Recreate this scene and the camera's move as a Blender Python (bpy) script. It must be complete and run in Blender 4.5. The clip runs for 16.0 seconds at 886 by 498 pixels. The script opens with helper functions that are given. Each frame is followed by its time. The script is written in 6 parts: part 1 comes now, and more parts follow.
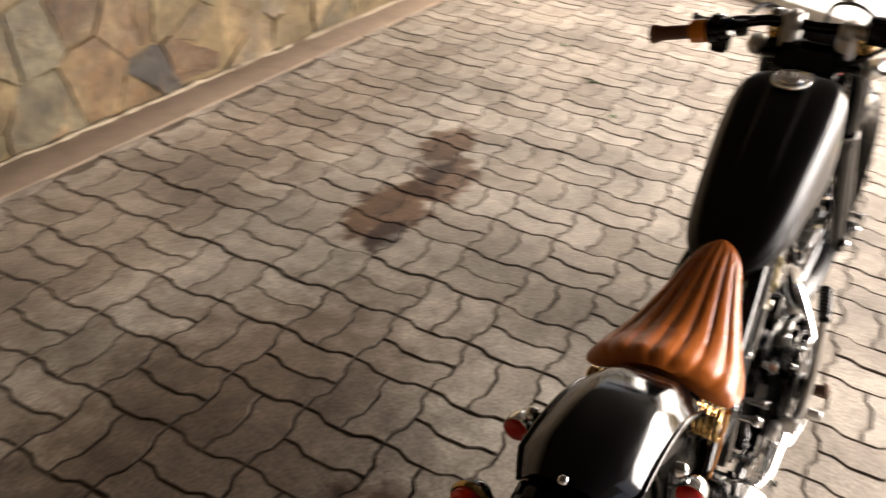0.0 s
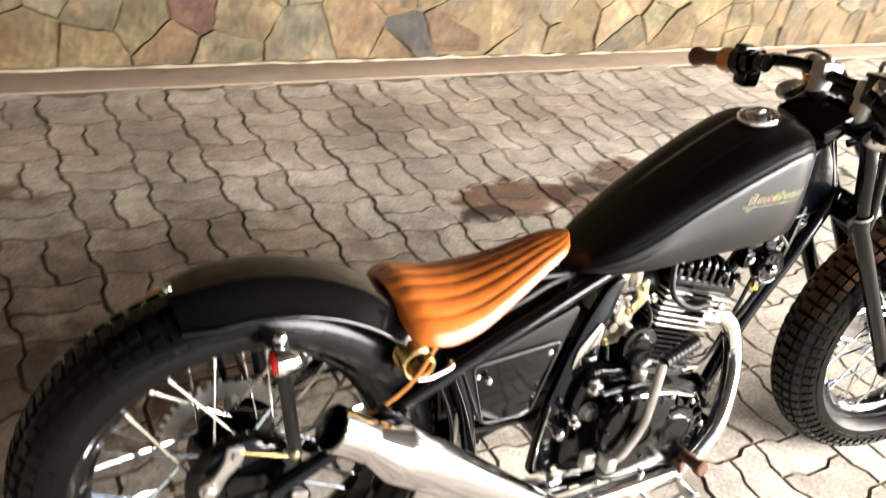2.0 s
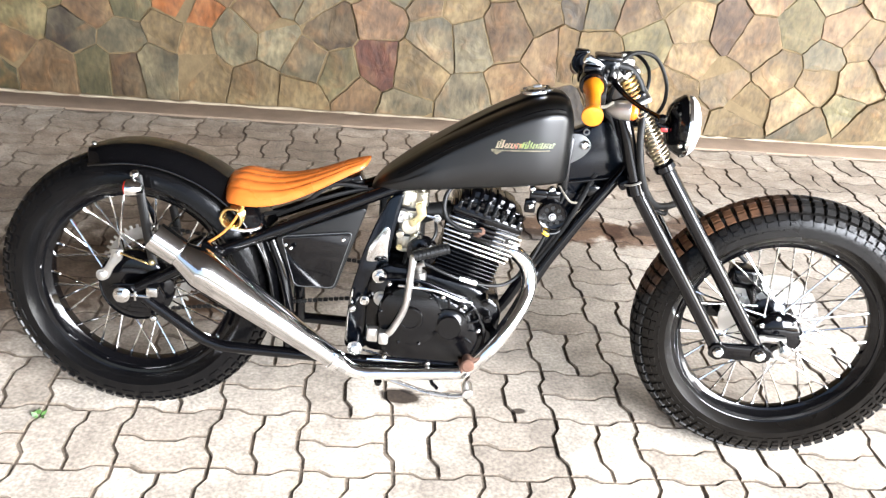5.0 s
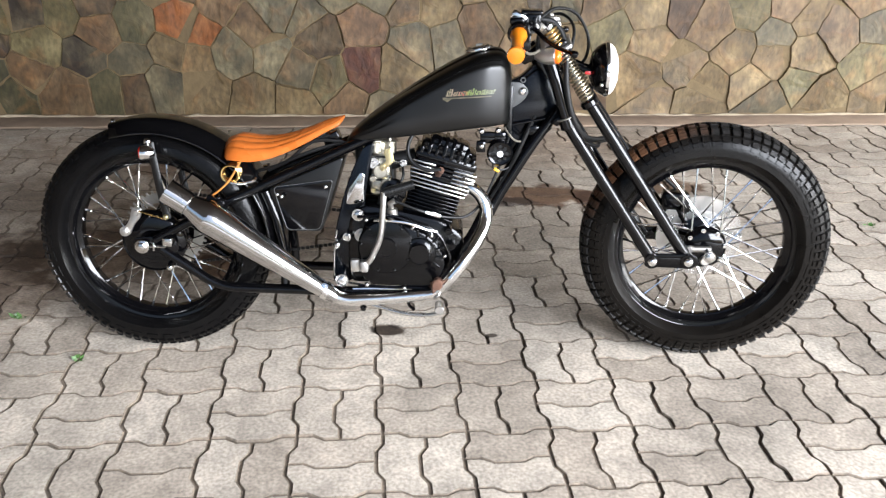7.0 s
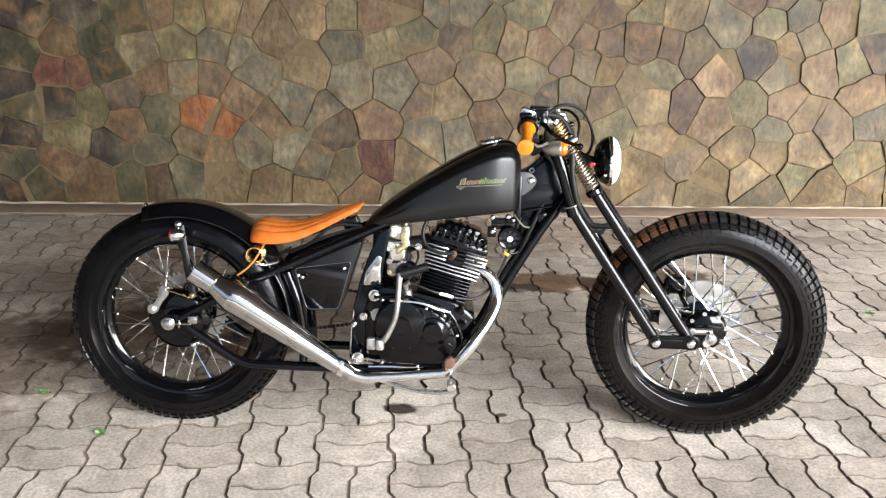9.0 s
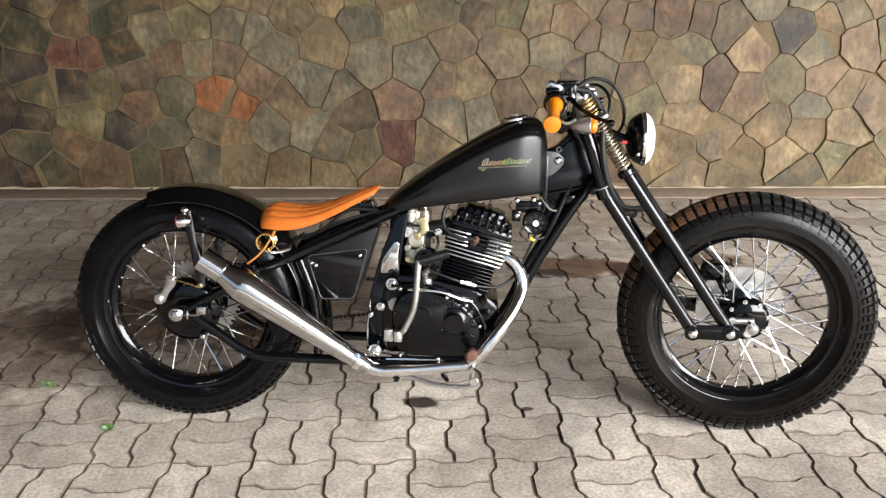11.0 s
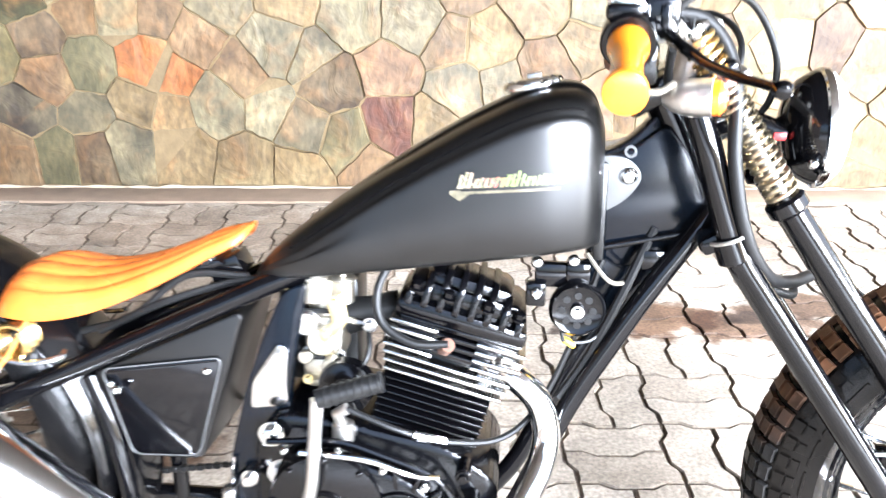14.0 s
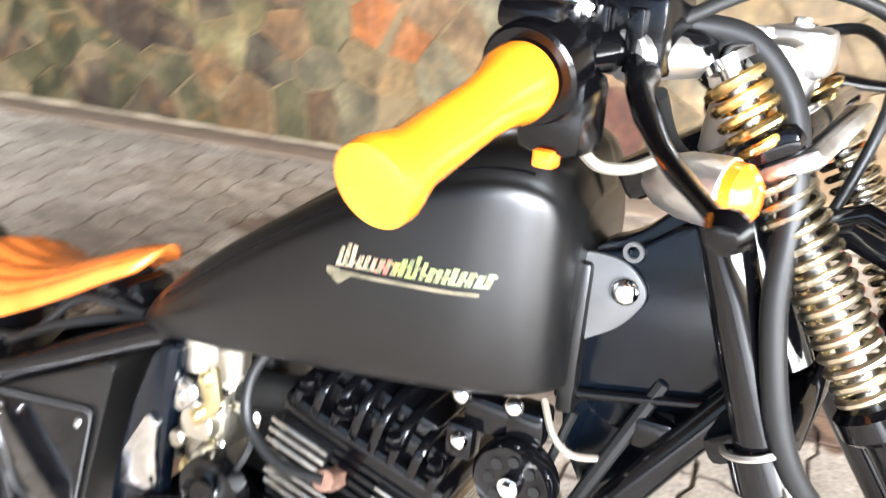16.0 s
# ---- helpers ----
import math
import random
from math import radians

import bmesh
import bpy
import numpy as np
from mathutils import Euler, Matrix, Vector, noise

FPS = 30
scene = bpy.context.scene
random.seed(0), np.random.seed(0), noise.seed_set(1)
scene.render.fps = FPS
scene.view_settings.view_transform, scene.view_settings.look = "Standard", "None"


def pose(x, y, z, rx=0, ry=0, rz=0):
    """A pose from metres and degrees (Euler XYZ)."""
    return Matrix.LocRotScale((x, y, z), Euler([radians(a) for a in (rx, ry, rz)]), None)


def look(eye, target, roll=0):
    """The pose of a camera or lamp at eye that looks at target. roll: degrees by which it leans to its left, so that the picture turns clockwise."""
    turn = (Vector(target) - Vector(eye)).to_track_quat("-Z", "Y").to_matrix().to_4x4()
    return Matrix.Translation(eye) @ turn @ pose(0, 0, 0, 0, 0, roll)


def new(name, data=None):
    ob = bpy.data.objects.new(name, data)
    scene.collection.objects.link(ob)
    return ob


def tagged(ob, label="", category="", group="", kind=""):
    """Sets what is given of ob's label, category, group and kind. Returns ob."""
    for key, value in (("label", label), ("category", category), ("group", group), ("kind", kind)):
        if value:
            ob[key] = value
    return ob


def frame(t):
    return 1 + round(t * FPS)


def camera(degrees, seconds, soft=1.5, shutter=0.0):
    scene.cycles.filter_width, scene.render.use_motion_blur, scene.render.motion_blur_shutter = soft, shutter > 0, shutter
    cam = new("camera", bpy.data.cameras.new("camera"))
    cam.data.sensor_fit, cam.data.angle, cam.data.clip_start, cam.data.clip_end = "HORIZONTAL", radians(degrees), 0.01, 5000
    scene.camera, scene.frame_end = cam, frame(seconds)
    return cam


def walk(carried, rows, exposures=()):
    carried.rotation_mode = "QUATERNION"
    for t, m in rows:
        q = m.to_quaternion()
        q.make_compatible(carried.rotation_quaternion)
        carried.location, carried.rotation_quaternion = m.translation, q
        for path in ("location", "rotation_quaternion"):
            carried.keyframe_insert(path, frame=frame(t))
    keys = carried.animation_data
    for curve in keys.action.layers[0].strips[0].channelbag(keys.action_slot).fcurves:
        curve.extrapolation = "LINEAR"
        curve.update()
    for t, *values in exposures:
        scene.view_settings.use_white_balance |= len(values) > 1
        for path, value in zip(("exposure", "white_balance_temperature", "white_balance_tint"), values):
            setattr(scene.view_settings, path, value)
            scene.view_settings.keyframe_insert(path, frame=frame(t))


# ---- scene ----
# ---- camera ----
cam = camera(55.3, 16.0, soft=1.25, shutter=0.5)
PATH = [
    (0, (-0.733, -0.036, 1.349), (0.817, 0.659, 0.293), 6.3),
    (0.5, (-0.697, -0.235, 1.338), (0.629, 0.833, 0.288), 5.7),
    (1, (-0.63, -0.496, 1.376), (0.637, 0.662, 0.35), 14.4),
    (1.5, (-0.44, -0.676, 1.354), (0.744, 0.62, 0.396), 14.7),
    (2, (-0.271, -0.809, 1.331), (0.72, 0.558, 0.26), 12.0),
    (2.5, (-0.092, -1.088, 1.347), (0.586, 0.396, 0.19), 11.2),
    (3, (0.108, -1.232, 1.321), (0.627, 0.333, 0.188), 10.4),
    (3.5, (0.266, -1.32, 1.341), (0.672, 0.307, 0.251), 10.3),
    (4, (0.495, -1.495, 1.351), (0.814, 0.077, 0.156), 9.7),
    (4.5, (0.545, -1.636, 1.376), (0.785, 0.077, 0.373), 7.8),
    (6.8, (0.659, -2.111, 1.3), (0.807, -0.304, 0.456), 1.0),
    (7, (0.658, -2.16, 1.31), (0.817, -0.36, 0.453), 1.3),
    (7.5, (0.653, -2.253, 1.334), (0.848, -0.398, 0.612), -0.4),
    (8, (0.656, -2.275, 1.337), (0.832, -0.398, 0.67), 1.8),
    (8.5, (0.64, -2.276, 1.336), (0.793, -0.391, 0.685), 1.9),
    (9, (0.632, -2.275, 1.326), (0.777, -0.391, 0.67), 1.6),
    (9.5, (0.621, -2.241, 1.328), (0.757, -0.362, 0.655), 2.1),
    (9.7, (0.618, -2.218, 1.323), (0.742, -0.346, 0.628), 2.0),
    (11.8, (0.715, -1.975, 1.258), (0.805, -0.102, 0.562), 0.4),
    (12, (0.737, -1.9, 1.251), (0.836, -0.027, 0.557), 0.6),
    (12.5, (0.773, -1.746, 1.325), (0.805, 0.109, 0.578), 2.5),
    (13, (0.78, -1.558, 1.336), (0.716, 0.251, 0.484), 0.7),
    (13.5, (0.77, -1.225, 1.217), (0.787, 0.634, 0.479), 0.7),
    (14, (0.829, -0.984, 1.032), (0.822, 0.874, 0.292), 0.1),
    (14.5, (0.922, -0.792, 0.988), (0.839, 1.11, 0.375), 1.2),
    (15, (0.963, -0.668, 0.98), (0.73, 1.22, 0.361), 1.8),
    (15.5, (1.005, -0.606, 0.976), (0.683, 1.269, 0.358), 0.2),
    (16, (1.128, -0.565, 1.007), (0.434, 1.128, 0.198), 1.8),
]
EXPOSURES = [(0, 0.58, 7400, 16), (0.5, 1.04, 7600, 18), (1.0, 1.4, 7300, 16), (1.5, 1.5, 7000, 13), (2.0, 1.4, 6800, 11), (2.5, 1.15, 6700, 10), (3.0, 1.75, 6150, 10), (3.5, 1.95, 6150, 10), (4.0, 1.60, 6200, 10), (4.5, 1.62, 6150, 10),
             (7, 0.70, 6050, 10), (7.5, 0.40, 6350, 10), (8.0, 0.72, 6250, 10), (9, 0.72, 6250, 10), (9.5, 0.66, 6250, 10), (12, 0.47, 6500, 10), (12.5, 0.9, 6450, 10), (13.0, 1.36, 6200, 10), (13.5, 2.0, 5900, 10), (14.0, 2.68, 5700, 10), (14.5, 2.45, 5800, 10), (15.0, 2.20, 5900, 10), (15.5, 2.10, 6000, 10), (16, 2.22, 6050, 10)]
walk(cam, [(t, look(eye, target, roll)) for t, eye, target, roll in PATH], EXPOSURES)

# ---- world and light: bright overcast day, carport open to the front and the right ----
world = bpy.data.worlds.new("overcast_sky")
scene.world = world
world.use_nodes = True
wn = world.node_tree.nodes
sky = wn.new("ShaderNodeTexSky")
sky.sky_type, sky.sun_disc = "NISHITA", False
sky.sun_elevation, sky.sun_rotation = radians(40), radians(125)
sky.air_density, sky.dust_density, sky.ozone_density = 1.0, 4.0, 1.0
world.node_tree.links.new(sky.outputs[0], wn["Background"].inputs[0])
wn["Background"].inputs[1].default_value = 0.15
sun = new("sun", bpy.data.lights.new("sun", "SUN"))
sun.data.energy, sun.data.angle, sun.data.color = 0.5, radians(25), (1.0, 0.985, 0.96)
sun.matrix_world = look((5.0, -3.5, 5.0), (0.0, 0.0, 0.0))

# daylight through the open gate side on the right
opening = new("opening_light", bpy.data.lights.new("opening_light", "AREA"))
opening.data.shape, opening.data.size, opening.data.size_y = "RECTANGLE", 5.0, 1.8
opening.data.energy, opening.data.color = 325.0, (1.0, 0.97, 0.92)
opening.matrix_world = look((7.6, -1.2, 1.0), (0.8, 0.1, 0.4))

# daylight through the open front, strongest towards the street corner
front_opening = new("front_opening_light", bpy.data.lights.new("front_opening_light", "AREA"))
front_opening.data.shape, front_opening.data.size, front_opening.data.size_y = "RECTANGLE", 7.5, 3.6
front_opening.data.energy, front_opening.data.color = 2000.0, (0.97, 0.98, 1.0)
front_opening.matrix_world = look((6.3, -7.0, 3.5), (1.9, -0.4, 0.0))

# ---- materials ----
def nodes_of(m):
    nt = m.node_tree
    return nt, nt.nodes, nt.links, nt.nodes["Principled BSDF"]


def mat(name, color, rough=0.5, metal=0.0, vary=0.15, scale=30.0, bump=0.0, bump_scale=200.0, coat=0.0, rough_vary=0.1,
        island=0.0, per_object=0.0, second=None, spec=0.5):
    """A surface with grain at two scales, uneven gloss and fine relief."""
    m = bpy.data.materials.new(name)
    m.use_nodes = True
    nt, N, L, P = nodes_of(m)
    tc = N.new("ShaderNodeTexCoord")
    n1, n2 = N.new("ShaderNodeTexNoise"), N.new("ShaderNodeTexNoise")
    n1.inputs["Scale"].default_value, n1.inputs["Detail"].default_value = scale, 6
    n2.inputs["Scale"].default_value, n2.inputs["Detail"].default_value = scale * 0.17, 4
    L.new(tc.outputs["Object"], n1.inputs["Vector"])
    L.new(tc.outputs["Object"], n2.inputs["Vector"])
    add = N.new("ShaderNodeMath")
    add.operation = "ADD"
    L.new(n1.outputs["Fac"], add.inputs[0])
    L.new(n2.outputs["Fac"], add.inputs[1])
    last = add.outputs[0]
    if island or per_object:
        src = N.new("ShaderNodeNewGeometry").outputs["Random Per Island"] if island else N.new("ShaderNodeObjectInfo").outputs["Random"]
        mr = N.new("ShaderNodeMath")
        mr.operation = "MULTIPLY_ADD"
        mr.inputs[1].default_value, mr.inputs[2].default_value = (island or per_object), -(island or per_object) / 2
        L.new(src, mr.inputs[0])
        plus = N.new("ShaderNodeMath")
        plus.operation = "ADD"
        L.new(last, plus.inputs[0])
        L.new(mr.outputs[0], plus.inputs[1])
        last = plus.outputs[0]
    mrange = N.new("ShaderNodeMapRange")
    mrange.inputs["From Min"].default_value, mrange.inputs["From Max"].default_value = 0.6, 1.4
    L.new(last, mrange.inputs["Value"])
    mix = N.new("ShaderNodeMix")
    mix.data_type = "RGBA"
    lo = tuple(c * (1 - vary) for c in color)
    hi = second or tuple(min(1.0, c * (1 + vary)) for c in color)
    mix.inputs["A"].default_value, mix.inputs["B"].default_value = (*lo, 1), (*hi, 1)
    L.new(mrange.outputs[0], mix.inputs["Factor"])
    L.new(mix.outputs["Result"], P.inputs["Base Color"])
    rr = N.new("ShaderNodeMapRange")
    rr.inputs["To Min"].default_value, rr.inputs["To Max"].default_value = max(0.02, rough - rough_vary), min(1, rough + rough_vary)
    rr.inputs["From Min"].default_value, rr.inputs["From Max"].default_value = 0.3, 0.7
    L.new(n2.outputs["Fac"], rr.inputs["Value"])
    L.new(rr.outputs[0], P.inputs["Roughness"])
    P.inputs["Metallic"].default_value = metal
    P.inputs["Coat Weight"].default_value = coat
    P.inputs["Coat Roughness"].default_value = 0.06
    P.inputs["Specular IOR Level"].default_value = spec
    if bump:
        nb, b = N.new("ShaderNodeTexNoise"), N.new("ShaderNodeBump")
        nb.inputs["Scale"].default_value, nb.inputs["Detail"].default_value = bump_scale, 8
        L.new(tc.outputs["Object"], nb.inputs["Vector"])
        b.inputs["Strength"].default_value, b.inputs["Distance"].default_value = bump, 0.004
        L.new(nb.outputs["Fac"], b.inputs["Height"])
        L.new(b.outputs["Normal"], P.inputs["Normal"])
    return m


def stone_mat(name, stops, streak=0.44):
    """Slate-like cladding: each stone its own hue, with rust stains, layered streaks and a rough face."""
    m = bpy.data.materials.new(name)
    m.use_nodes = True
    nt, N, L, P = nodes_of(m)
    tc, info, ramp = N.new("ShaderNodeTexCoord"), N.new("ShaderNodeObjectInfo"), N.new("ShaderNodeValToRGB")
    ramp.color_ramp.interpolation = "CONSTANT"
    el = ramp.color_ramp.elements
    while len(el) < len(stops):
        el.new(0.5)
    for n, c in enumerate(stops):
        el[n].position, el[n].color = n / len(stops), (*c, 1)
    L.new(info.outputs["Random"], ramp.inputs[0])
    shift = N.new("ShaderNodeVectorMath")
    shift.operation = "SCALE"
    L.new(info.outputs["Random"], shift.inputs["Scale"])
    shift.inputs[0].default_value = (37.0, 11.0, 23.0)
    plus = N.new("ShaderNodeVectorMath")
    L.new(tc.outputs["Object"], plus.inputs[0])
    L.new(shift.outputs[0], plus.inputs[1])
    n1, n2, n3 = (N.new("ShaderNodeTexNoise") for _ in range(3))
    for nn, s, d in ((n1, 7.0, 5), (n2, 45.0, 8), (n3, 6.0, 6)):
        nn.inputs["Scale"].default_value, nn.inputs["Detail"].default_value = s, d
        L.new(plus.outputs[0], nn.inputs["Vector"])
    grain = N.new("ShaderNodeVectorMath")
    grain.operation = "MULTIPLY"
    grain.inputs[1].default_value = (1.0, 1.0, 0.55)
    L.new(plus.outputs[0], grain.inputs[0])
    L.new(grain.outputs[0], n2.inputs["Vector"])
    n1.inputs["Distortion"].default_value = 1.2
    rust = N.new("ShaderNodeMix")
    rust.data_type = "RGBA"
    rmap = N.new("ShaderNodeMapRange")
    rmap.inputs["From Min"].default_value, rmap.inputs["From Max"].default_value = 0.52, 0.75
    rmap.inputs["To Max"].default_value = 0.45
    L.new(n1.outputs["Fac"], rmap.inputs["Value"])
    L.new(rmap.outputs[0], rust.inputs["Factor"])
    other, second_hue, hue_map = N.new("ShaderNodeMath"), N.new("ShaderNodeMath"), N.new("ShaderNodeMapRange")
    other.operation, second_hue.operation = "MULTIPLY_ADD", "FRACT"
    other.inputs[1].default_value, other.inputs[2].default_value = 7.3, 0.31
    L.new(info.outputs["Random"], other.inputs[0])
    L.new(other.outputs[0], second_hue.inputs[0])
    ramp2, two = N.new("ShaderNodeValToRGB"), N.new("ShaderNodeMix")
    ramp2.color_ramp.elements[0].color, ramp2.color_ramp.elements[1].color = (0.105, 0.070, 0.042, 1), (0.235, 0.165, 0.078, 1)
    ramp2.color_ramp.elements.new(0.5).color = (0.145, 0.124, 0.070, 1)
    L.new(second_hue.outputs[0], ramp2.inputs[0])
    two.data_type = "RGBA"
    hue_map.inputs["From Min"].default_value, hue_map.inputs["From Max"].default_value, hue_map.inputs["To Max"].default_value = 0.45, 0.72, 0.45
    L.new(n3.outputs["Fac"], hue_map.inputs["Value"])
    L.new(hue_map.outputs[0], two.inputs["Factor"])
    L.new(ramp.outputs[0], two.inputs["A"])
    L.new(ramp2.outputs[0], two.inputs["B"])
    L.new(two.outputs["Result"], rust.inputs["A"])
    rust.inputs["B"].default_value = (0.22, 0.105, 0.034, 1)
    dark = N.new("ShaderNodeMix")
    dark.data_type, dark.blend_type = "RGBA", "MULTIPLY"
    dark.inputs["Factor"].default_value = 1.0
    g = N.new("ShaderNodeMapRange")
    g.inputs["From Min"].default_value, g.inputs["From Max"].default_value = 0.25, 0.75
    g.inputs["To Min"].default_value, g.inputs["To Max"].default_value = 1 - streak, 1 + streak
    L.new(n2.outputs["Fac"], g.inputs["Value"])
    tone, frac, lit = N.new("ShaderNodeMath"), N.new("ShaderNodeMath"), N.new("ShaderNodeMapRange")
    tone.operation, frac.operation = "MULTIPLY", "FRACT"
    tone.inputs[1].default_value = 91.7
    L.new(info.outputs["Random"], tone.inputs[0])
    L.new(tone.outputs[0], frac.inputs[0])
    L.new(frac.outputs[0], lit.inputs["Value"])
    lit.inputs["To Min"].default_value, lit.inputs["To Max"].default_value = 0.76, 1.22
    big = N.new("ShaderNodeMix")
    big.data_type, big.blend_type = "RGBA", "MULTIPLY"
    big.inputs["Factor"].default_value = 1.0
    L.new(rust.outputs["Result"], big.inputs["A"])
    L.new(lit.outputs[0], big.inputs["B"])
    cloud, cm = N.new("ShaderNodeMapRange"), N.new("ShaderNodeMix")
    cloud.inputs["From Min"].default_value, cloud.inputs["From Max"].default_value = 0.3, 0.7
    cloud.inputs["To Min"].default_value, cloud.inputs["To Max"].default_value = 0.62, 1.38
    L.new(n3.outputs["Fac"], cloud.inputs["Value"])
    cm.data_type, cm.blend_type = "RGBA", "MULTIPLY"
    cm.inputs["Factor"].default_value = 1.0
    L.new(big.outputs["Result"], cm.inputs["A"])
    L.new(cloud.outputs[0], cm.inputs["B"])
    L.new(cm.outputs["Result"], dark.inputs["A"])
    L.new(g.outputs[0], dark.inputs["B"])
    L.new(dark.outputs["Result"], P.inputs["Base Color"])
    P.inputs["Roughness"].default_value = 0.62
    b1, b2 = N.new("ShaderNodeBump"), N.new("ShaderNodeBump")
    b1.inputs["Strength"].default_value, b1.inputs["Distance"].default_value = 0.8, 0.016
    b2.inputs["Strength"].default_value, b2.inputs["Distance"].default_value = 0.5, 0.003
    L.new(n1.outputs["Fac"], b1.inputs["Height"])
    L.new(n2.outputs["Fac"], b2.inputs["Height"])
    L.new(b1.outputs["Normal"], b2.inputs["Normal"])
    L.new(b2.outputs["Normal"], P.inputs["Normal"])
    return m


def paver_mat(name, island, tones=((0.335, 0.286, 0.232), (0.408, 0.355, 0.293), (0.478, 0.425, 0.356))):
    """Weathered concrete paver: grey-beige, gritty, with dark oil and damp stains and broad brown blots, each of its
    own shape on the ground.
    """
    m = bpy.data.materials.new(name)
    m.use_nodes = True
    nt, N, L, P = nodes_of(m)
    geo = N.new("ShaderNodeNewGeometry")
    rnd = geo.outputs["Random Per Island"] if island else N.new("ShaderNodeObjectInfo").outputs["Random"]
    ramp = N.new("ShaderNodeValToRGB")
    el = ramp.color_ramp.elements
    el[0].color, el[1].color = (*tones[0], 1), (*tones[2], 1)
    mid = el.new(0.5)
    mid.color = (*tones[1], 1)
    L.new(rnd, ramp.inputs[0])
    n1, n2, n3 = (N.new("ShaderNodeTexNoise") for _ in range(3))
    for nn, s, d in ((n1, 2.2, 5), (n2, 110.0, 6), (n3, 14.0, 6)):
        nn.inputs["Scale"].default_value, nn.inputs["Detail"].default_value = s, d
        L.new(geo.outputs["Position"], nn.inputs["Vector"])
    def times(a_out, fac_out, lo, hi, fmin, fmax):
        r, x = N.new("ShaderNodeMapRange"), N.new("ShaderNodeMix")
        x.data_type, x.blend_type = "RGBA", "MULTIPLY"
        x.inputs["Factor"].default_value = 1.0
        r.inputs["From Min"].default_value, r.inputs["From Max"].default_value = fmin, fmax
        r.inputs["To Min"].default_value, r.inputs["To Max"].default_value = lo, hi
        L.new(fac_out, r.inputs["Value"])
        L.new(a_out, x.inputs["A"])
        L.new(r.outputs[0], x.inputs["B"])
        return x.outputs["Result"]
    c = times(ramp.outputs[0], n1.outputs["Fac"], 0.66, 1.22, 0.3, 0.7)
    c = times(c, n2.outputs["Fac"], 0.66, 1.26, 0.3, 0.7)
    c = times(c, n3.outputs["Fac"], 0.78, 1.16, 0.3, 0.7)
    # oil, damp and broad brown tints: soft-edged blots at their places
    for bx, by, rx, ry, depth, soft, hue in BLOTS:
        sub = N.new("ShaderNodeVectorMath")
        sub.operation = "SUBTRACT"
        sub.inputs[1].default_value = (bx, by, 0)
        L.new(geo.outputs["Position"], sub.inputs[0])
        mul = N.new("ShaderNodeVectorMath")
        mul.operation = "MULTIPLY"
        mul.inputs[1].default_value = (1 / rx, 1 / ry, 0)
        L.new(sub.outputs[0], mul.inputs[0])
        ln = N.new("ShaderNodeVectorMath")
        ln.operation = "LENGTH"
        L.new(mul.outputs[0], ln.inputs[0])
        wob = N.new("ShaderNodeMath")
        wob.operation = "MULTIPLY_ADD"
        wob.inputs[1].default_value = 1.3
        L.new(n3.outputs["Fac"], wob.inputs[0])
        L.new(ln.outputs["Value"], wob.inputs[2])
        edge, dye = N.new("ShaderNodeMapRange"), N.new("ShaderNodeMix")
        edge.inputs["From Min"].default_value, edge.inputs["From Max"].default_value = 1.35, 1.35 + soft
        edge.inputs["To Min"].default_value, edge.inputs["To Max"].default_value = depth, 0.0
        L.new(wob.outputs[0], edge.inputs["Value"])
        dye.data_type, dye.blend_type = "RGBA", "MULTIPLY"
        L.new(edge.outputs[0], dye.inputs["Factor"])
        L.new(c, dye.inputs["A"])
        dye.inputs["B"].default_value = (*BLOT_HUES[hue], 1)
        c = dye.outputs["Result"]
    L.new(c, P.inputs["Base Color"])
    P.inputs["Roughness"].default_value = 0.78
    b = N.new("ShaderNodeBump")
    b.inputs["Strength"].default_value, b.inputs["Distance"].default_value = 0.45, 0.002
    L.new(n2.outputs["Fac"], b.inputs["Height"])
    b2 = N.new("ShaderNodeBump")
    b2.inputs["Strength"].default_value, b2.inputs["Distance"].default_value = 0.4, 0.006
    L.new(n3.outputs["Fac"], b2.inputs["Height"])
    L.new(b.outputs["Normal"], b2.inputs["Normal"])
    L.new(b2.outputs["Normal"], P.inputs["Normal"])
    return m


# blots on the paving: x, y, half-lengths, strength, softness, hue (oil brown, grey slick, damp, broad faint brown)
BLOT_HUES = [(0.30, 0.17, 0.09), (0.22, 0.21, 0.24), (0.30, 0.225, 0.165), (0.66, 0.52, 0.41), (0.09, 0.07, 0.055)]
BLOTS = [(-0.65, 1.05, 0.80, 0.75, 0.2, 0.8, 3), (0.9, 1.75, 1.7, 0.28, 0.45, 0.7, 3), (0.25, 0.95, 0.5, 0.3, 0.4, 0.7, 3), (1.36, 1.10, 0.28, 0.14, 0.9, 0.25, 0), (1.92, 1.18, 0.20, 0.11, 0.85, 0.25, 0), (1.65, 1.06, 0.24, 0.12, 0.85, 0.25, 0), (1.68, 1.10, 0.12, 0.05, 0.8, 0.3, 1), (1.22, 1.04, 0.11, 0.06, 0.8, 0.3, 1),
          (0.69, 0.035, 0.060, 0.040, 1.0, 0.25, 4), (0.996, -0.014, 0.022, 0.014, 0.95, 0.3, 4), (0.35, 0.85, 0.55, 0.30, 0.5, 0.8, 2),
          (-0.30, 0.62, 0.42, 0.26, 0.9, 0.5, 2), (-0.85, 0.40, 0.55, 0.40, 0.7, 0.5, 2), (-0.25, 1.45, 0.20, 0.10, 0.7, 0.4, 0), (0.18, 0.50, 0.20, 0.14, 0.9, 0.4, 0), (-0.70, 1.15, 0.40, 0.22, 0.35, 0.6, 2)]

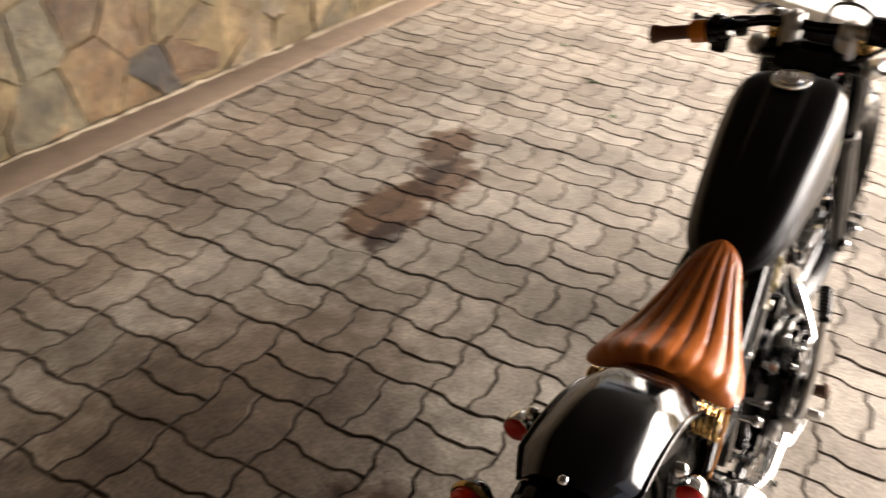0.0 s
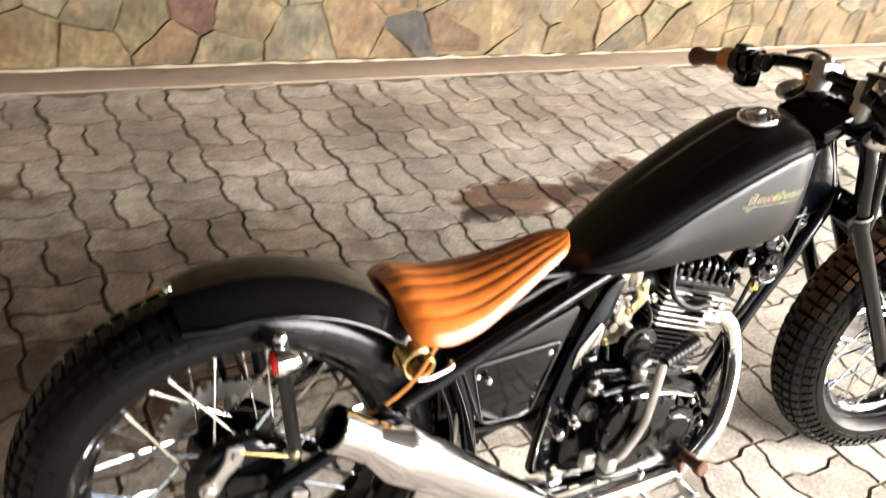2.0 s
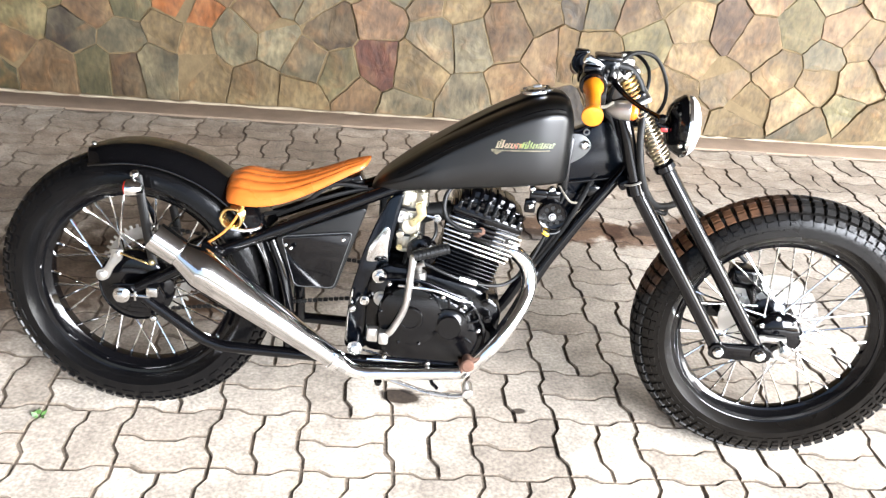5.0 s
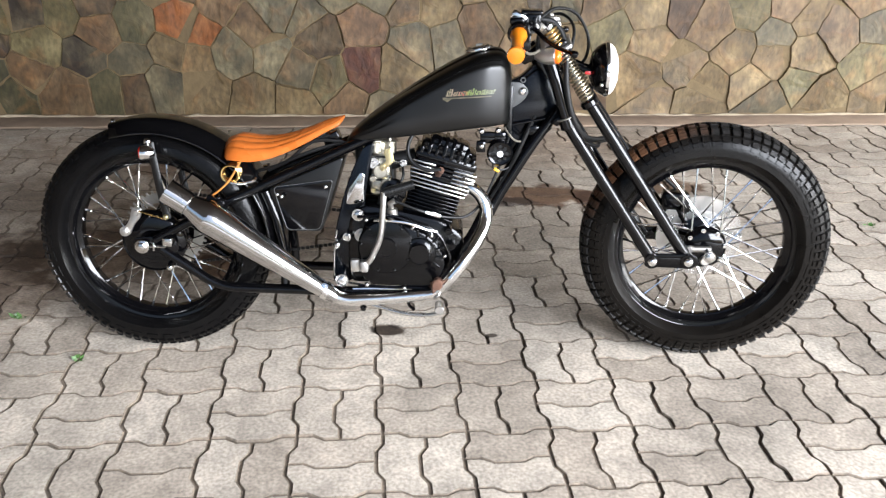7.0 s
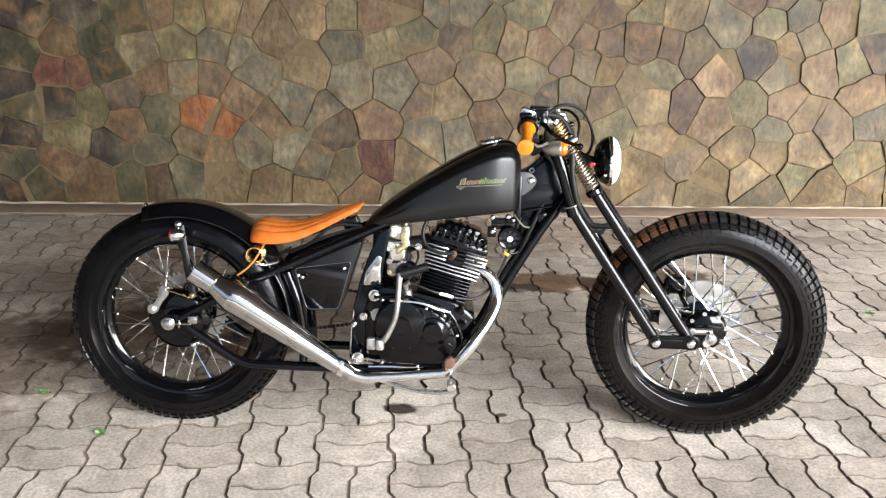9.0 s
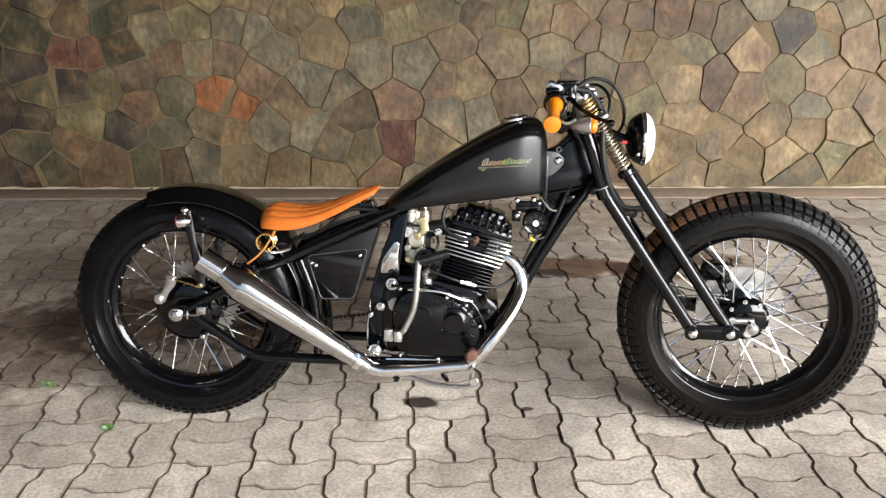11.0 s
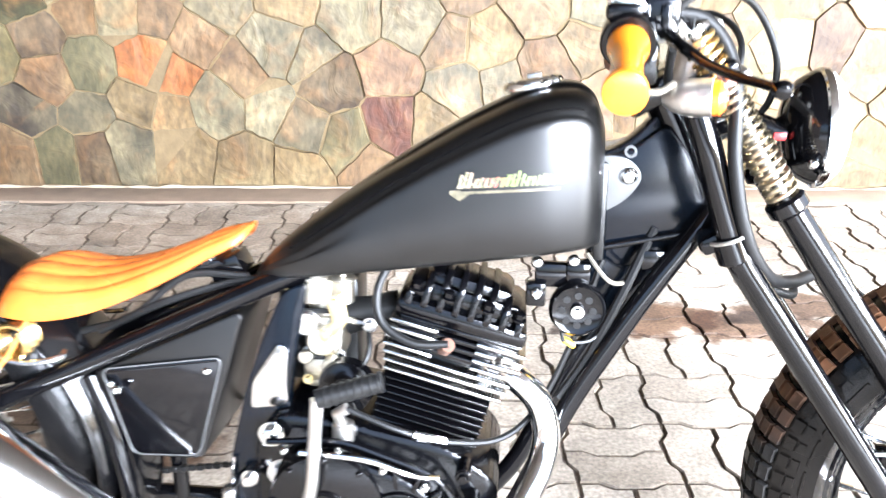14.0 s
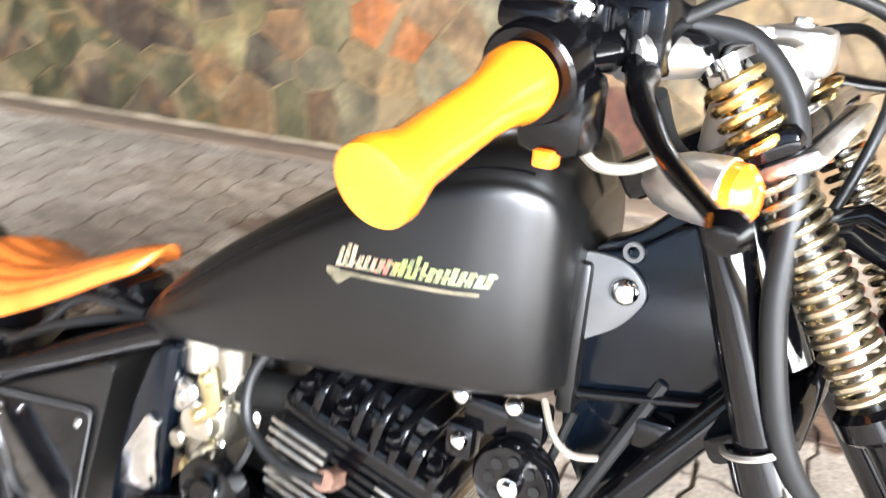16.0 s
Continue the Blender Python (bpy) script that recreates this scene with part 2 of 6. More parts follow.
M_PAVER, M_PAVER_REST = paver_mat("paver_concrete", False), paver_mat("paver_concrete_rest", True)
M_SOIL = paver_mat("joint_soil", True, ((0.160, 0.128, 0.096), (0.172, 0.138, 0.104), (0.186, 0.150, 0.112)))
M_STONE = stone_mat("slate_cladding", [(0.111, 0.076, 0.030), (0.124, 0.081, 0.035), (0.099, 0.076, 0.039), (0.133, 0.084, 0.035), (0.114, 0.068, 0.030), (0.102, 0.077, 0.031), (0.139, 0.095, 0.040), (0.084, 0.058, 0.027)])
M_STONE_RUST = stone_mat("slate_rust", [(0.180, 0.059, 0.013)])
M_STONE_BROWN = stone_mat("slate_brown", [(0.088, 0.050, 0.022), (0.099, 0.058, 0.025), (0.079, 0.049, 0.023)])
M_STONE_RED = stone_mat("slate_red", [(0.117, 0.070, 0.033), (0.128, 0.079, 0.037), (0.104, 0.058, 0.027)])
M_STONE_GREY = stone_mat("slate_grey", [(0.102, 0.084, 0.046), (0.114, 0.095, 0.053), (0.093, 0.074, 0.040)])
M_STONE_GREEN = stone_mat("slate_green", [(0.106, 0.085, 0.035), (0.093, 0.079, 0.035)])
# dark and mossy stone, deepened with the left end's shade in the colour
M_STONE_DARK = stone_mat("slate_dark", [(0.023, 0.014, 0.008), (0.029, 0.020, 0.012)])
M_STONE_MOSS_SHADED = stone_mat("slate_moss", [(0.031, 0.029, 0.011), (0.041, 0.035, 0.014)])
M_STONE_OXIDE = stone_mat("slate_oxide", [(0.077, 0.025, 0.012)])
M_STONE_TAN = stone_mat("slate_tan", [(0.137, 0.093, 0.040), (0.146, 0.101, 0.046), (0.127, 0.083, 0.035)])
M_MORTAR = mat("mortar", (0.15, 0.108, 0.055), 0.9, vary=0.35, scale=18, bump=0.6, bump_scale=60)
M_PLASTER_EDGE = mat("cream_mortar", (0.34, 0.28, 0.20), 0.9, vary=0.3, scale=25, bump=0.6, bump_scale=60)
M_KERB = mat("kerb_concrete", (0.235, 0.172, 0.122), 0.85, vary=0.25, scale=12, bump=0.5, bump_scale=120)
M_PLASTER = mat("plaster", (0.42, 0.38, 0.32), 0.85, vary=0.1, scale=6, bump=0.2)
# the ceiling's lack of light is put into this near-black base
M_CEIL = mat("dark_ceiling", (0.035, 0.026, 0.020), 0.7, vary=0.2, scale=5)
M_BROWN = mat("brown_paint", (0.055, 0.035, 0.025), 0.5, vary=0.2)
M_WHITE = mat("white_tile", (0.75, 0.74, 0.70), 0.4, vary=0.06)
M_TIMBER = mat("olive_timber", (0.20, 0.16, 0.06), 0.6, vary=0.2, scale=20)
M_YARD = mat("pale_concrete", (0.78, 0.77, 0.74), 0.8, vary=0.1, scale=4, bump=0.2)
M_LEAF = mat("leaf", (0.06, 0.13, 0.03), 0.5, vary=0.4, scale=60, island=0.6)
M_SATIN = mat("satin_black_paint", (0.0020, 0.0019, 0.0018), 0.33, vary=0.12, scale=50, rough_vary=0.03, bump=0.02, bump_scale=900, spec=0.40)
M_GLOSS = mat("gloss_black_paint", (0.0016, 0.0016, 0.002), 0.09, vary=0.2, scale=40, spec=0.30, coat=0.03, rough_vary=0.04)
M_BLUEBLACK = mat("blue_black_enamel", (0.0015, 0.0025, 0.0045), 0.16, vary=0.4, scale=20, coat=0.05, spec=0.25, rough_vary=0.08, bump=0.25, bump_scale=9)
M_FENDER = mat("fender_black", (0.0016, 0.0016, 0.0019), 0.10, vary=0.2, scale=30, spec=0.45, rough_vary=0.04)
M_ENGINE = mat("engine_black", (0.0010, 0.0010, 0.0013), 0.13, spec=0.30, vary=0.3, scale=35, rough_vary=0.08, bump=0.05, bump_scale=400)
M_RUBBER = mat("tyre_rubber", (0.0020, 0.0020, 0.0023), 0.22, vary=0.3, scale=14, bump=0.06, bump_scale=240, second=(0.0042, 0.0040, 0.0040), spec=0.17)
M_FRONT_RUBBER = mat("dusty_tyre_rubber", (0.0032, 0.0028, 0.0025), 0.27, vary=0.3, scale=14, bump=0.06, bump_scale=240, second=(0.0066, 0.0055, 0.0045), spec=0.15)
M_MUDDY = mat("muddy_tread", (0.010, 0.0092, 0.0085), 0.6, vary=0.3, scale=20, bump=0.2, spec=0.25)
_nt, _N, _L, _P = nodes_of(M_MUDDY)
_tc, _nz, _sp = _N.new("ShaderNodeTexCoord"), _N.new("ShaderNodeTexNoise"), _N.new("ShaderNodeVectorMath")
_nz.inputs["Scale"].default_value = 30
_L.new(_tc.outputs["Object"], _nz.inputs["Vector"])
_sp.operation = "DOT_PRODUCT"
_sp.inputs[1].default_value = (-0.9, 0, 1.0)
_L.new(_tc.outputs["Object"], _sp.inputs[0])
_ma, _mm, _mx = _N.new("ShaderNodeMath"), _N.new("ShaderNodeMapRange"), _N.new("ShaderNodeMix")
_ma.operation = "MULTIPLY_ADD"
_ma.inputs[1].default_value = 0.12
_L.new(_nz.outputs["Fac"], _ma.inputs[0])
_L.new(_sp.outputs["Value"], _ma.inputs[2])
_mm.inputs["From Min"].default_value, _mm.inputs["From Max"].default_value, _mm.inputs["To Max"].default_value = -0.62, -0.50, 0.9
_L.new(_ma.outputs[0], _mm.inputs["Value"])
_mx.data_type = "RGBA"
_L.new(_mm.outputs[0], _mx.inputs["Factor"])
_L.new(_P.inputs["Base Color"].links[0].from_socket, _mx.inputs["A"])
_mx.inputs["B"].default_value = (0.125, 0.054, 0.022, 1)
_L.new(_mx.outputs["Result"], _P.inputs["Base Color"])
M_HOSE = mat("hose_rubber", (0.006, 0.006, 0.006), 0.42, vary=0.2, spec=0.25)
M_CHROME = mat("chrome", (0.82, 0.82, 0.81), 0.10, 1.0, vary=0.06, scale=14, rough_vary=0.05)
M_STEEL = mat("brushed_steel", (0.58, 0.57, 0.55), 0.24, 1.0, vary=0.12, scale=18, rough_vary=0.10)
M_MUFFLER = mat("polished_muffler", (0.56, 0.555, 0.55), 0.12, 1.0, vary=0.1, scale=10, rough_vary=0.06)
M_CARB = mat("carburettor_casting", (0.44, 0.41, 0.34), 0.36, 1.0, vary=0.35, scale=50, bump=0.3, rough_vary=0.12)
M_ALU = mat("cast_aluminium", (0.52, 0.50, 0.47), 0.42, 1.0, vary=0.2, scale=40, bump=0.2, rough_vary=0.12)
M_DULL = mat("dull_zinc", (0.40, 0.385, 0.35), 0.5, 1.0, vary=0.25, scale=60, bump=0.1)
M_ZINC = mat("yellow_zinc", (0.62, 0.53, 0.30), 0.36, 1.0, vary=0.2, scale=60)
M_BRASS = mat("brass_spring", (0.66, 0.45, 0.18), 0.26, 1.0, vary=0.2, scale=60)
M_RUST = mat("rusty_iron", (0.11, 0.055, 0.035), 0.8, 0.3, vary=0.4, scale=60, bump=0.4)
M_LEATHER = mat("tan_leather", (0.43, 0.103, 0.011), 0.27, vary=0.3, spec=0.4, scale=28, bump=0.16, bump_scale=420, rough_vary=0.06, second=(0.53, 0.142, 0.027))
M_GRIP = mat("amber_grip_rubber", (0.62, 0.185, 0.007), 0.20, vary=0.1, scale=40, rough_vary=0.05)
nodes_of(M_GRIP)[3].inputs["Subsurface Weight"].default_value = 0.12
nodes_of(M_GRIP)[3].inputs["Coat Weight"].default_value = 0.4
nodes_of(M_GRIP)[3].inputs["Subsurface Scale"].default_value = 0.01
M_GRIP_BROWN = mat("brown_grip_rubber", (0.13, 0.042, 0.014), 0.4, vary=0.15, scale=40)
M_AMBER = mat("amber_lens", (0.80, 0.135, 0.006), 0.12, vary=0.08, coat=0.5)
M_RED = mat("red_lens", (0.75, 0.016, 0.008), 0.1, vary=0.08, coat=0.6)
M_REDPLASTIC = mat("red_plastic", (0.5, 0.03, 0.03), 0.35)
M_YELLOW = mat("yellow_plastic", (0.75, 0.42, 0.02), 0.4)
M_CABLE = mat("orange_cable", (0.42, 0.16, 0.03), 0.5)
M_SWOOSH = mat("silver_decal", (0.08, 0.08, 0.045), 0.35, 0.0, vary=0.6, scale=90, spec=0.3, second=(0.13, 0.11, 0.075))
M_DECAL = mat("sheen_tinted_decal", (0.2, 0.2, 0.2), 0.35, 0.0, spec=0.3)
_nt, _N, _L, _P = nodes_of(M_DECAL)
_tc, _sx, _rm, _rp = _N.new("ShaderNodeTexCoord"), _N.new("ShaderNodeSeparateXYZ"), _N.new("ShaderNodeMapRange"), _N.new("ShaderNodeValToRGB")
_L.new(_tc.outputs["Object"], _sx.inputs[0])
_rm.inputs["From Min"].default_value, _rm.inputs["From Max"].default_value = 0.795, 0.920
_L.new(_sx.outputs["X"], _rm.inputs["Value"])
_L.new(_rm.outputs[0], _rp.inputs[0])
_rp.color_ramp.elements[0].color, _rp.color_ramp.elements[1].color = (0.17, 0.15, 0.105, 1), (0.13, 0.145, 0.095, 1)
# the decal's shifting sheen, fixed as red and green hues along it
for _at, _hue in ((0.28, (0.19, 0.13, 0.09, 1)), (0.40, (0.24, 0.06, 0.045, 1)), (0.50, (0.125, 0.17, 0.045, 1)), (0.75, (0.13, 0.15, 0.065, 1))):
    _rp.color_ramp.elements.new(_at).color = _hue
_wv, _mx = _N.new("ShaderNodeTexWave"), _N.new("ShaderNodeMix")
_wv.inputs["Scale"].default_value, _wv.inputs["Distortion"].default_value, _wv.inputs["Detail"].default_value, _wv.inputs["Detail Scale"].default_value = 30.0, 14.0, 3.0, 2.0
_L.new(_tc.outputs["Object"], _wv.inputs["Vector"])
_wm = _N.new("ShaderNodeMapRange")
_wm.inputs["From Min"].default_value, _wm.inputs["From Max"].default_value = 0.22, 0.36
_L.new(_wv.outputs["Fac"], _wm.inputs["Value"])
_mx.data_type = "RGBA"
_L.new(_wm.outputs[0], _mx.inputs["Factor"])
_mx.inputs["A"].default_value = (0.085, 0.085, 0.048, 1)
_L.new(_rp.outputs[0], _mx.inputs["B"])
_L.new(_mx.outputs["Result"], _P.inputs["Base Color"])
M_CLOTH = mat("greyish_plastic", (0.13, 0.115, 0.09), 0.5)
M_SPRING = mat("bronze_spring", (0.44, 0.38, 0.27), 0.28, 1.0, vary=0.3, scale=60)
M_TAB = mat("grey_primer", (0.06, 0.06, 0.06), 0.35, vary=0.3, scale=40)


def glass(name, tint=(1, 1, 1)):
    m = bpy.data.materials.new(name)
    m.use_nodes = True
    P = nodes_of(m)[3]
    P.inputs["Base Color"].default_value, P.inputs["Roughness"].default_value = (*tint, 1), 0.03
    P.inputs["Transmission Weight"].default_value, P.inputs["IOR"].default_value = 1.0, 1.45
    return m


M_GLASS = glass("lamp_glass", (0.95, 0.95, 0.93))
# glass kept milky white in place of the daylight it mirrors
nodes_of(M_GLASS)[3].inputs["Transmission Weight"].default_value = 0.2
nodes_of(M_GLASS)[3].inputs["Roughness"].default_value = 0.22

# ---- mesh builders ----


def finish(bm, smooth=True, angle=40):
    bmesh.ops.recalc_face_normals(bm, faces=bm.faces)
    for f in bm.faces:
        f.smooth = smooth
    if smooth:
        lim = radians(angle)
        for e in bm.edges:
            if len(e.link_faces) != 2 or e.calc_face_angle(0) > lim:
                e.smooth = False
    return bm


def part(name, bm, material, parent, label="", smooth=True, angle=40):
    """Links a bmesh as one mesh object under a thing or a part (or at top level)."""
    finish(bm, smooth, angle)
    me = bpy.data.meshes.new(name)
    bm.to_mesh(me)
    bm.free()
    me.materials.append(material)
    ob = new(name, me)
    ob.parent = parent
    return tagged(ob, label=label)


def again(ob, m, parent=None):
    """One more part on the same mesh, at its own pose."""
    o = new(ob.name.split(".")[0], ob.data)
    o.parent = parent or ob.parent
    o.matrix_basis = m
    return o


def join(*bms):
    out = bmesh.new()
    for b in bms:
        me = bpy.data.meshes.new("tmp")
        b.to_mesh(me)
        b.free()
        out.from_mesh(me)
        bpy.data.meshes.remove(me)
    return out


def box(cx, cy, cz, sx, sy, sz, bevel=0.003, m=None, seg=2):
    bm = bmesh.new()
    bmesh.ops.create_cube(bm, size=1)
    bmesh.ops.scale(bm, vec=(sx, sy, sz), verts=bm.verts)
    if bevel:
        bmesh.ops.bevel(bm, geom=list(bm.edges), offset=min(bevel, 0.45 * min(sx, sy, sz)), segments=seg, affect="EDGES", profile=0.5)
    if m is not None:
        bmesh.ops.transform(bm, matrix=m, verts=bm.verts)
    bmesh.ops.translate(bm, vec=(cx, cy, cz), verts=bm.verts)
    return bm


def lathe(profile, at=(0, 0, 0), axis=(0, 0, 1), seg=32, arc=None):
    """A turned body: profile rows of (radius, height along the axis)."""
    bm = bmesh.new()
    q = Vector(axis).to_track_quat("Z", "Y").to_matrix().to_4x4()
    m = Matrix.Translation(at) @ q
    rings = []
    for r, h in profile:
        if r < 1e-5:
            rings.append([bm.verts.new(m @ Vector((0, 0, h)))])
        else:
            rings.append([bm.verts.new(m @ Vector((r * math.cos(2 * math.pi * k / seg), r * math.sin(2 * math.pi * k / seg), h))) for k in range(seg)])
    for a, b in zip(rings, rings[1:]):
        for k in range(seg):
            k2 = (k + 1) % seg
            if len(a) == 1 and len(b) == 1:
                continue
            if len(a) == 1:
                bm.faces.new((a[0], b[k], b[k2]))
            elif len(b) == 1:
                bm.faces.new((a[k], a[k2], b[0]))
            else:
                bm.faces.new((a[k], a[k2], b[k2], b[k]))
    return bm


def rod(a, b, r, seg=16, chamfer=0.0):
    a, b = Vector(a), Vector(b)
    n = (b - a).length
    c = chamfer or min(0.15 * r, 0.002)
    return lathe([(0, 0), (r - c, 0), (r, c), (r, n - c), (r - c, n), (0, n)], a, b - a, seg)


def bolt(at, axis, r=0.008, h=0.007, domed=False):
    if domed:
        return lathe([(0, -0.002), (r, -0.002), (r, h * 0.3), (r * 0.8, h * 0.75), (r * 0.4, h * 0.97), (0, h)], at, axis, 20)
    a = lathe([(0, 0), (r * 1.35, 0), (r * 1.35, 0.0015), (0, 0.0015)], at, axis, 20)
    b = lathe([(0, 0.001), (r, 0.001), (r, h - 0.001), (r * 0.85, h), (0, h)], at, axis, 6)
    return join(a, b)


def smooth_path(pts, n=8):
    """Catmull-Rom through the points."""
    p = [Vector(v) for v in pts]
    p = [2 * p[0] - p[1]] + p + [2 * p[-1] - p[-2]]
    out = []
    for i in range(1, len(p) - 2):
        a, b, c, d = p[i - 1:i + 3]
        for k in range(n):
            t = k / n
            out.append(0.5 * ((2 * b) + (c - a) * t + (2 * a - 5 * b + 4 * c - d) * t * t + (3 * b - a - 3 * c + d) * t ** 3))
    out.append(p[-2])
    return out


def bent_path(pts, radius=0.03, n=6):
    """Straight runs with rounded bends, as bent pipe."""
    p = [Vector(v) for v in pts]
    out = [p[0]]
    for a, b, c in zip(p, p[1:], p[2:]):
        u, v = (a - b), (c - b)
        r = min(radius, 0.45 * u.length, 0.45 * v.length)
        s, e = b + u.normalized() * r, b + v.normalized() * r
        for k in range(n + 1):
            t = k / n
            out.append((1 - t) ** 2 * s + 2 * t * (1 - t) * b + t * t * e)
    out.append(p[-1])
    return out


def sweep(path, radius, seg=14, flat=1.0, caps=True):
    """A tube along a path; radius a number or one for each point; flat squeezes it sideways."""
    path = [Vector(v) for v in path]
    rad = radius if isinstance(radius, (list, tuple)) else [radius] * len(path)
    bm = bmesh.new()
    t0 = (path[1] - path[0]).normalized()
    side = t0.orthogonal().normalized()
    if abs(t0.y) < 0.9:
        side = (Vector((0, 1, 0)) - t0 * t0.y).normalized()
    rings = []
    for i, v in enumerate(path):
        t = (path[min(i + 1, len(path) - 1)] - path[max(i - 1, 0)]).normalized()
        side = (side - t * side.dot(t)).normalized()
        up = t.cross(side)
        rings.append([bm.verts.new(v + rad[i] * (math.cos(2 * math.pi * k / seg) * side * flat + math.sin(2 * math.pi * k / seg) * up)) for k in range(seg)])
    for a, b in zip(rings, rings[1:]):
        for k in range(seg):
            bm.faces.new((a[k], a[(k + 1) % seg], b[(k + 1) % seg], b[k]))
    if caps:
        bm.faces.new(rings[0][::-1])
        bm.faces.new(rings[-1])
    return bm


def loft(rings, closed=True, caps=True):
    bm = bmesh.new()
    vs = [[bm.verts.new(v) for v in r] for r in rings]
    n = len(vs[0])
    for a, b in zip(vs, vs[1:]):
        for k in range(n if closed else n - 1):
            bm.faces.new((a[k], a[(k + 1) % n], b[(k + 1) % n], b[k]))
    if caps and closed:
        bm.faces.new(vs[0][::-1])
        bm.faces.new(vs[-1])
    return bm


def plate(outline, y0, y1, bevel=0.0015):
    """A flat plate in the bike's side plane: outline rows of (x, z), from y0 to y1."""
    bm = bmesh.new()
    f = bm.faces.new([bm.verts.new((x, y0, z)) for x, z in outline])
    r = bmesh.ops.extrude_face_region(bm, geom=[f])
    bmesh.ops.translate(bm, vec=(0, y1 - y0, 0), verts=[g for g in r["geom"] if isinstance(g, bmesh.types.BMVert)])
    if bevel:
        bmesh.ops.bevel(bm, geom=list(bm.edges), offset=bevel, segments=2, affect="EDGES", profile=0.5)
    return bm


def rounded(pts, r=0.02, n=5):
    """An outline of (x, z) corners with rounded corners."""
    p = [Vector((x, 0, z)) for x, z in pts]
    out = []
    for i in range(len(p)):
        a, b, c = p[i - 1], p[i], p[(i + 1) % len(p)]
        u, v = a - b, c - b
        k = min(r, 0.45 * u.length, 0.45 * v.length)
        s, e = b + u.normalized() * k, b + v.normalized() * k
        for j in range(n + 1):
            t = j / n
            q = (1 - t) ** 2 * s + 2 * t * (1 - t) * b + t * t * e
            out.append((q.x, q.z))
    return out


def helix(a, b, r, turns, wire, seg=8, steps=16):
    a, b = Vector(a), Vector(b)
    ax = (b - a).normalized()
    u = ax.orthogonal().normalized()
    v = ax.cross(u)
    n = int(turns * steps)
    pts = [a + (b - a) * (k / n) + r * (math.cos(2 * math.pi * k / steps) * u + math.sin(2 * math.pi * k / steps) * v) for k in range(n + 1)]
    return sweep(pts, wire, seg)


def grid_interp(x, table):
    xs, ys = zip(*table)
    return float(np.interp(x, xs, ys))


def smooth_interp(x, table):
    """Monotone smooth interpolation through rows of (x, value)."""
    if x <= table[0][0]:
        return table[0][1]
    if x >= table[-1][0]:
        return table[-1][1]
    for i in range(len(table) - 1):
        (x0, y0), (x1, y1) = table[i], table[i + 1]
        if x0 <= x <= x1:
            s0 = (y1 - table[max(i - 1, 0)][1]) / (x1 - table[max(i - 1, 0)][0])
            s1 = (table[min(i + 2, len(table) - 1)][1] - y0) / (table[min(i + 2, len(table) - 1)][0] - x0)
            h, t = x1 - x0, (x - x0) / (x1 - x0)
            return (2 * t ** 3 - 3 * t * t + 1) * y0 + (t ** 3 - 2 * t * t + t) * h * s0 + (3 * t * t - 2 * t ** 3) * y1 + (t ** 3 - t * t) * h * s1


# ---- the place: ground, kerb, stone wall, carport ----
WALL_Y, KERB_Y, WALL_X0, WALL_X1, WALL_TOP = 2.26, 2.085, -2.55, 5.42, 2.12
bm = bmesh.new()
bmesh.ops.create_grid(bm, x_segments=8, y_segments=8, size=300)
ground = part("ground", bm, M_SOIL, None, "dark soil under the paving and out to the horizon")
ground.location.z = -0.0062
tagged(ground, category="ground", kind="structure")

wall = part("wall_north", box((WALL_X0 + WALL_X1) / 2, WALL_Y + 0.13, WALL_TOP / 2 - 0.05, WALL_X1 - WALL_X0, 0.22, WALL_TOP, 0.004), M_MORTAR, None,
            "natural stone cladding wall in brown, olive and grey slabs")
tagged(wall, category="wall", kind="structure")
kb = box((WALL_X0 + WALL_X1) / 2, (KERB_Y + WALL_Y + 0.02) / 2, -0.026, WALL_X1 - WALL_X0, WALL_Y - KERB_Y + 0.02, 0.06, 0.004)
kerb = part("kerb", kb, M_KERB, None, "worn reddish concrete strip along the foot of the wall")
tagged(kerb, category="kerb", kind="structure")
rng = random.Random(8)
bead = [(WALL_X0 + 0.06 * k, WALL_Y - 0.004 + rng.gauss(0, 0.003), 0.004 + rng.gauss(0, 0.002)) for k in range(int((WALL_X1 - WALL_X0) / 0.06))]
part("mortar_bead", sweep(bead, [0.008 + rng.uniform(-0.005, 0.004) for _ in bead], 6), M_PLASTER_EDGE, kerb, "crumbling cream mortar along the wall foot")
M_DARKWALL = mat("brown_render", (0.06, 0.046, 0.034), 0.85, vary=0.2, scale=6, bump=0.2)
# wall added out of view to hold back light from the left
wl = part("unseen_wall_west", box(-2.46, -0.70, WALL_TOP / 2, 0.2, 5.9, WALL_TOP, 0.004), M_DARKWALL, None, "plain brown wall added out of view to block side light")
tagged(wl, category="wall", kind="structure")
# out of view: height, front edge and front-left piece set to block light
ce = part("ceiling", join(box(1.40, 0.12, WALL_TOP + 0.08, 7.90, 4.76, 0.12, 0.004), box(-1.25, -2.95, WALL_TOP + 0.08, 2.6, 1.36, 0.12, 0.004)), M_CEIL, None, "plain carport ceiling out of view, sized to shade the wall")
tagged(ce, category="ceiling", kind="structure")

# ---- the motorcycle: built upright along +x, then leaned on its side stand ----
bike = new("motorcycle")
bike.matrix_world = pose(0.045, 0.01, 0.0, -7.0, 0, -4.9)
tagged(bike, "custom black bobber motorcycle with tan leather saddle on its side stand", "motorcycle")

# steering: turned a little to the right about the raked head
HEAD = Vector((1.055, 0, 0.80))
RAKE = Vector((-math.sin(radians(31)), 0, math.cos(radians(31))))
STEER = Matrix.Translation(HEAD) @ Matrix.Rotation(radians(-6.4), 4, RAKE) @ Matrix.Translation(-HEAD)

UNSTEER = STEER.inverted()


